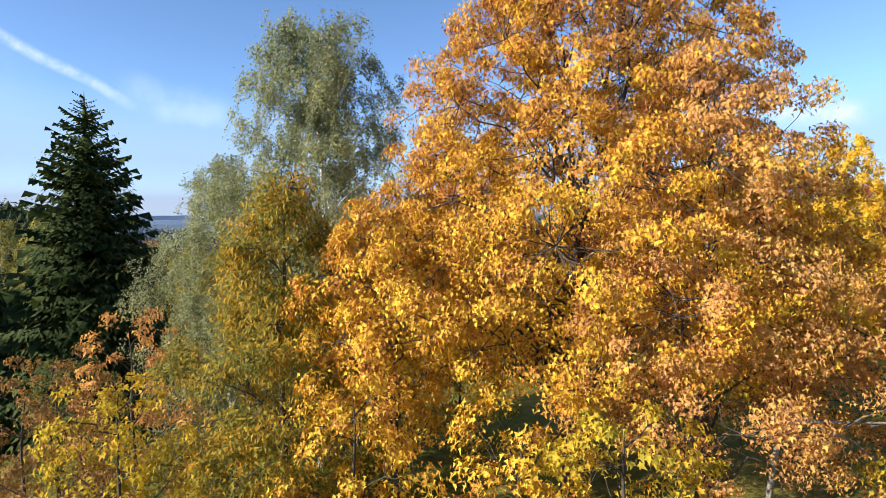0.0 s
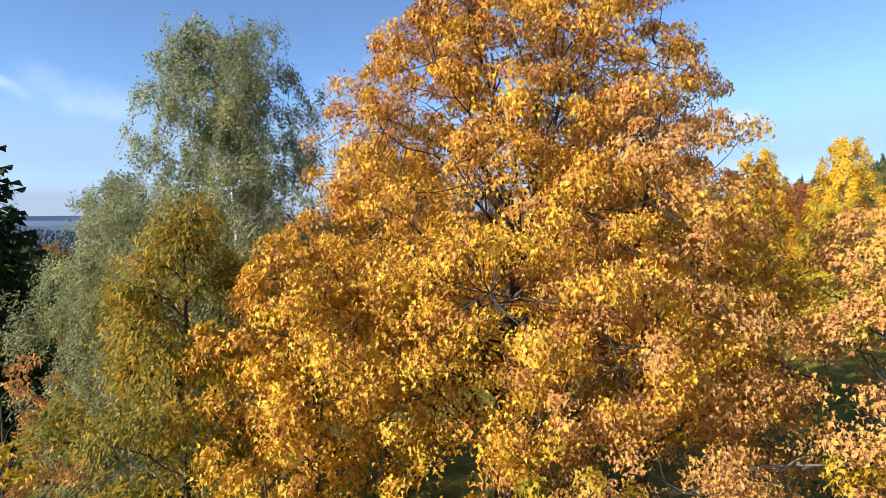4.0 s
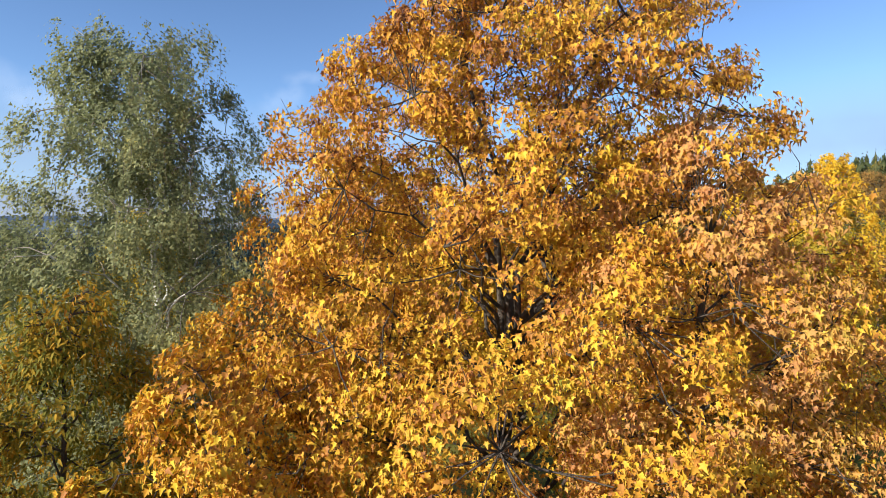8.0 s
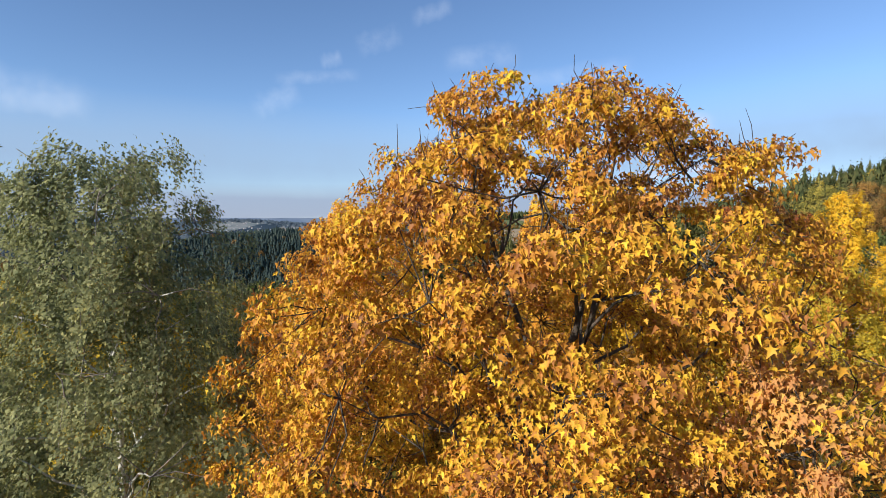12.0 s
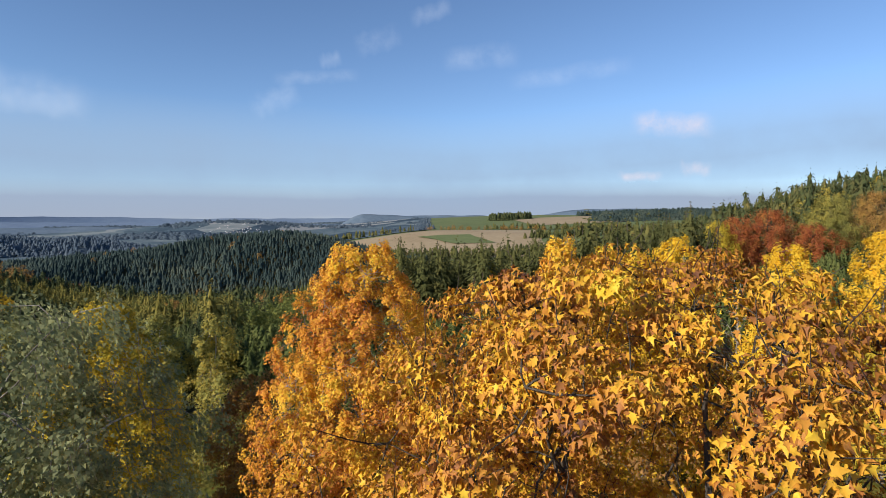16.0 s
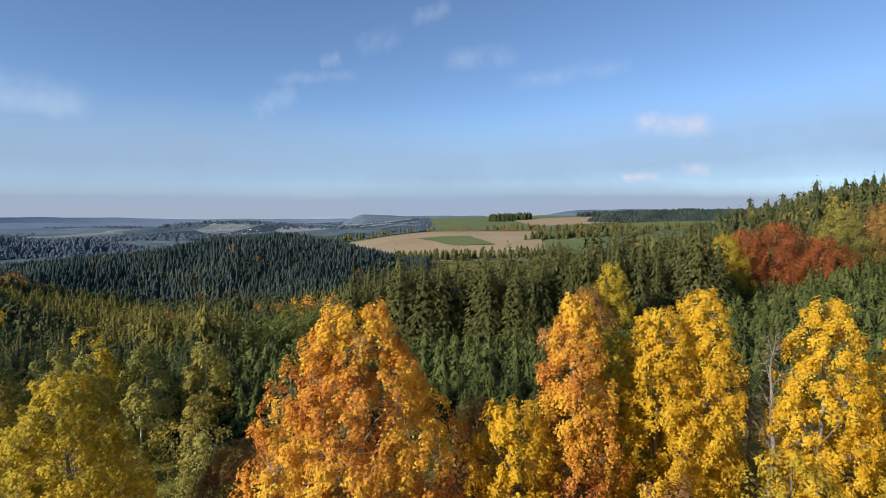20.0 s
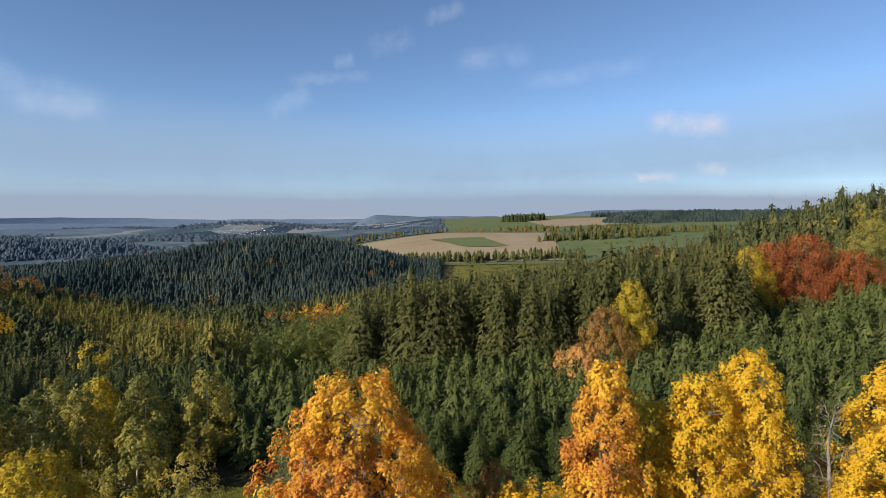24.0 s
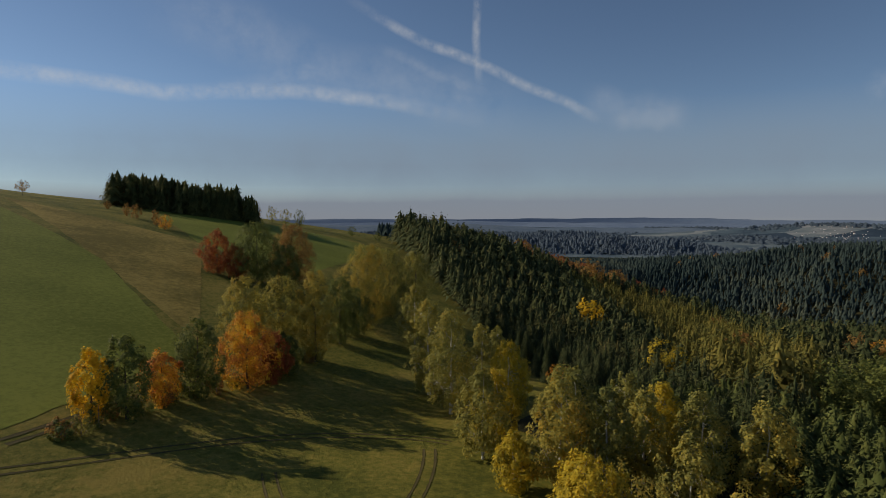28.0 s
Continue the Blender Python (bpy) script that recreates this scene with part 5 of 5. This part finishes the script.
def ridge(dist, az0, az1, base, tops, mat, label, seed, n=160, cover=0):
    """A range of far hills: a long rounded body that rises from the plain."""
    r = np.random.default_rng(seed)
    az = np.radians(np.linspace(az0, az1, n))
    ph = r.uniform(0, 6.28, 6)
    h = sum(np.sin(az * f + p) / (1 + k) for k, (f, p) in enumerate(zip((7, 13, 23, 41, 70, 130), ph)))
    top = tops[0] + (tops[1] - tops[0]) * (h - h.min()) / (h.max() - h.min())
    ends = np.minimum(1, np.minimum(np.arange(n), n - 1 - np.arange(n)) / (0.2 * n))
    top = base + (top - base) * ends * ends * (3 - 2 * ends)
    rows = []
    for w, k in ((-320, 0.0), (-200, 0.45), (-100, 0.85), (0, 1.0), (160, 0.7), (360, 0.0)):
        d = dist + w
        rows.append(np.stack([-np.sin(az) * d, np.cos(az) * d, base + (top - base) * k], -1))
    v = np.concatenate(rows)
    i = np.arange(n - 1)
    f = np.concatenate([np.stack([i + n * k, i + 1 + n * k, i + 1 + n * (k + 1), i + n * (k + 1)], -1) for k in range(5)])
    me = mesh_np("far_hills", v, f, mat)
    me.polygons.foreach_set("use_smooth", np.ones(len(f), bool))
    if cover:
        k = 2.0 * np.ones(cover)
        a, w = r.uniform(0.02, 0.6 if az1 > 100 else 0.98, cover) * (n - 1), r.uniform(-260, 110, cover)
        heading = np.interp(a, np.arange(n), az)
        z = base + (np.interp(a, np.arange(n), top) - base) * np.interp(w, (-320, -200, -100, 0, 160), (0, 0.45, 0.85, 1, 0.7))
        v, f = many(TINY[0], -np.sin(heading) * (dist + w), np.cos(heading) * (dist + w), z - k, r.uniform(9, 15, cover), r.uniform(0, 6.28, cover), 1.6 * np.ones(cover))
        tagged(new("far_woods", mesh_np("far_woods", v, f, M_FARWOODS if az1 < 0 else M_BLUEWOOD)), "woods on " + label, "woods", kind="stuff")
    return tagged(new("backdrop_hills", me), label, "hills", kind="structure")


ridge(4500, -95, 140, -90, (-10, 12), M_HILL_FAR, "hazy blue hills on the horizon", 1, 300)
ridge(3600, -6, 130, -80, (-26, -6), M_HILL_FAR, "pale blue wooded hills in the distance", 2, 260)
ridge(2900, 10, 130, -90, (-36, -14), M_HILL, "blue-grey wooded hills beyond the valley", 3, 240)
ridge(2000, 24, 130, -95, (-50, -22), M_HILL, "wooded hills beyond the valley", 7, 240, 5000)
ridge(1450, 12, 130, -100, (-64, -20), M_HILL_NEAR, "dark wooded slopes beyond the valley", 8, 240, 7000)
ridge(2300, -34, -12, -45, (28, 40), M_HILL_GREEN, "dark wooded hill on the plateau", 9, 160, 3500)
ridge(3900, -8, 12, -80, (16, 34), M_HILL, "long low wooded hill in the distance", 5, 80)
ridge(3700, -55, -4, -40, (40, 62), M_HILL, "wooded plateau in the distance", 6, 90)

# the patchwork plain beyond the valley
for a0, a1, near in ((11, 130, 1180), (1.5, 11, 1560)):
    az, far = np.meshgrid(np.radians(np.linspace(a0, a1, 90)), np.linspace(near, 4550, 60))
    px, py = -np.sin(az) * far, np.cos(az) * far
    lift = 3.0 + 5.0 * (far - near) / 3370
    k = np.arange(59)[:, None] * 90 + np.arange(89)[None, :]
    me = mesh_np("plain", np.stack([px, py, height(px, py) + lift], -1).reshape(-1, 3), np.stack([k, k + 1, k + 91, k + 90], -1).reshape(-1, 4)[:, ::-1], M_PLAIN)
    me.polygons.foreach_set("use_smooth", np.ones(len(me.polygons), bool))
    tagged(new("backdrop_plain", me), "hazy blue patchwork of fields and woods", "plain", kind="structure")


def far_woods(x, y):
    """Belts and patches of wood over the far plain."""
    d, a = np.hypot(x, y), np.degrees(np.arctan2(-x, y))
    w = np.sin(x / 170 + 0.8 * np.sin(y / 260)) + np.sin(y / 95 + 1.2 * np.sin(x / 330) + 2) + 0.5 * np.sin((x + y) / 61)
    return (d > 1300) & (d < 4200) & (a > 2.5) & (a < 75) & (w > 0.35 + 0.4 * np.sin(d / 150 + a / 9)) & ((a > 11) | (d > 1650)) & (np.hypot(x + 820, y - 2130) > 210)


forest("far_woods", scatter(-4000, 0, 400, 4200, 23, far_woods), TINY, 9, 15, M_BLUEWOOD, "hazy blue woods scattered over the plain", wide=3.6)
# a copse in shadow: its dark hazy blue is in the needle colour
shade = lambda x, y: ((x - 395) / 75) ** 2 + ((y - 1010) / 55) ** 2 < 1
forest("far_copse", scatter(300, 500, 930, 1090, 7, shade), FAR_SMALL, 13, 17, M_FARWOODS, "spruce copse beside the far fields, toned dark and hazy blue")

# a village on its slope, beyond the valley
walls = bmesh.new()
bmesh.ops.create_cube(walls, size=1.0)
bmesh.ops.scale(walls, vec=(11, 9, 6), verts=walls.verts)
bmesh.ops.translate(walls, vec=(0, 0, 3), verts=walls.verts)
wall_me = bpy.data.meshes.new("walls")
walls.to_mesh(wall_me)
wall_me.materials.append(M_WALL)
roof_v = np.array(((-6, -5.4, 5.8), (6, -5.4, 5.8), (6, 5.4, 5.8), (-6, 5.4, 5.8), (-6, 0, 10.4), (6, 0, 10.4)), float)
roof_me = mesh_np("roof", roof_v, np.array(((0, 1, 5), (0, 5, 4), (2, 3, 4), (2, 4, 5), (0, 4, 3), (1, 2, 5), (0, 3, 2), (0, 2, 1))), M_ROOF)
house = thing("house", (0, 0, 0), "white village house with a red gabled roof", "house", "far village")
child("wall", wall_me, house)
child("roof", roof_me, house)
for k in range(70):
    a, d = radians(rng.normal(20.6, 1.4)), rng.uniform(2060, 2480)
    x, y = -math.sin(a) * d, math.cos(a) * d
    m = pose(x, y, float(height(x, y)) + 4.9, 0, 0, rng.uniform(0, 180)) @ Matrix.Scale(rng.uniform(0.38, 0.6), 4)
    if k == 0:
        house.matrix_basis = m
    else:
        copy_thing(house, m)


# ---- clouds and vapour trails ----
def sky_strip(name, line, widths, mat, label, dist=4650, n=48):
    """A band of thin cloud high over the horizon, along headings and heights in degrees."""
    p = np.array(line, float)
    s = np.linspace(0, len(p) - 1, n)
    k = np.arange(len(p))
    az, el = np.interp(s, k, p[:, 0]), np.interp(s, k, p[:, 1])
    w = np.interp(s, k, np.broadcast_to(widths, len(p)))
    t = unit(np.stack([np.gradient(az), np.gradient(el)], -1))
    r = np.random.default_rng(len(label) + len(p))
    wob = np.interp(np.arange(n), np.linspace(0, n - 1, 12), r.normal(0, 0.12, 12)) * w
    rows, fade = [], []
    for q in np.linspace(-1, 1, 7):
        a, e = np.radians(az - t[:, 1] * (q * w + wob)), np.radians(el + t[:, 0] * (q * w + wob))
        rows.append(np.stack([-np.sin(a) * np.cos(e), np.cos(a) * np.cos(e), np.sin(e)], -1) * dist)
        end = np.minimum(1, np.minimum(np.arange(n), n - 1 - np.arange(n)) / (0.22 * n))
        fade.append((1 - q * q) ** 1.5 * end * end * (3 - 2 * end))
    i = np.arange(n - 1)
    f = np.concatenate([np.stack([i + n * j, i + 1 + n * j, i + 1 + n * (j + 1), i + n * (j + 1)], -1) for j in range(6)])
    me = mesh_np(name, np.concatenate(rows), f, mat)
    me.attributes.new("fade", "FLOAT", "POINT").data.foreach_set("value", np.concatenate(fade).astype(np.float32))
    return tagged(new("backdrop_" + name, me), label, "cloud", kind="structure")


sky_strip("vapour_trail", ((65.7, 21.3), (56.8, 16.9), (51.7, 15.3), (42.7, 11.2), (39.2, 9.2)), 0.6, M_CONTRAIL, "broad spreading white vapour trail")
sky_strip("vapour_trail", ((51.7, 22.5), (51.9, 17.6), (51.6, 13.0)), 0.5, M_CONTRAIL, "short upright vapour trail")
sky_strip("vapour_trail", ((99, 11.4), (93.3, 11.7), (86.4, 11.7), (79.7, 11.5), (70, 12.4), (60.2, 11.6), (49.9, 9.4)), 0.85, M_CONTRAIL, "long faint vapour trail")
sky_strip("vapour_trail", ((78, 11.9), (71.7, 13.3), (65.8, 14.9)), 0.8, M_WISP, "faint crossing vapour trail")
sky_strip("vapour_trail", ((62, 16.8), (55.6, 14.1), (51.0, 12.6)), 0.6, M_WISP, "thin torn vapour trail")
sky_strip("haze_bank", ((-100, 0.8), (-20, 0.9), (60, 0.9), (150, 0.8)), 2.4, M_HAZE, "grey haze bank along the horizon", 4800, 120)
# no cloud: a glowing sheet added to even out the sky's brightness
sky_strip("tone_sheet", ((-110, 5.0), (-40, 5.0), (20, 5.0), (150, 5.0)), 6.0, M_SKYTONE, "pale haze veil over the horizon", 4700, 90)
for line, w in ((((38.5, 9.5), (32, 9.3)), 1.1), (((0.5, 15.2), (-3.7, 15.8), (-8, 15.8)), 1.3), (((9, 16.4), (4, 17.8)), 1.2), (((19, 10.2), (14, 12.2)), 1.3), (((42, 11.5), (37, 10.3), (31, 9.6)), 2.0),
                (((17, 13.2), (8, 13.9)), 0.7), (((-6, 13.2), (-12.1, 13.8), (-19, 14.5)), 1.0), (((12.4, 14.9), (10, 15.4)), 0.8), (((3.5, 19.0), (-1, 20.3)), 0.9), (((85, 20), (65, 14), (45, 10.5)), 3.5)):
    sky_strip("cirrus", line, w, M_WISP, "thin white wisp of cirrus")
for line, w in ((((-18, 9.2), (-22.1, 8.7), (-26, 8.2)), 1.25), (((-22.6, 4.6), (-25.6, 4.5)), 0.75), (((-17, 4.0), (-21.5, 4.0)), 0.5)):
    sky_strip("cumulus", line, w, M_CUMULUS, "small flat pinkish cloud")
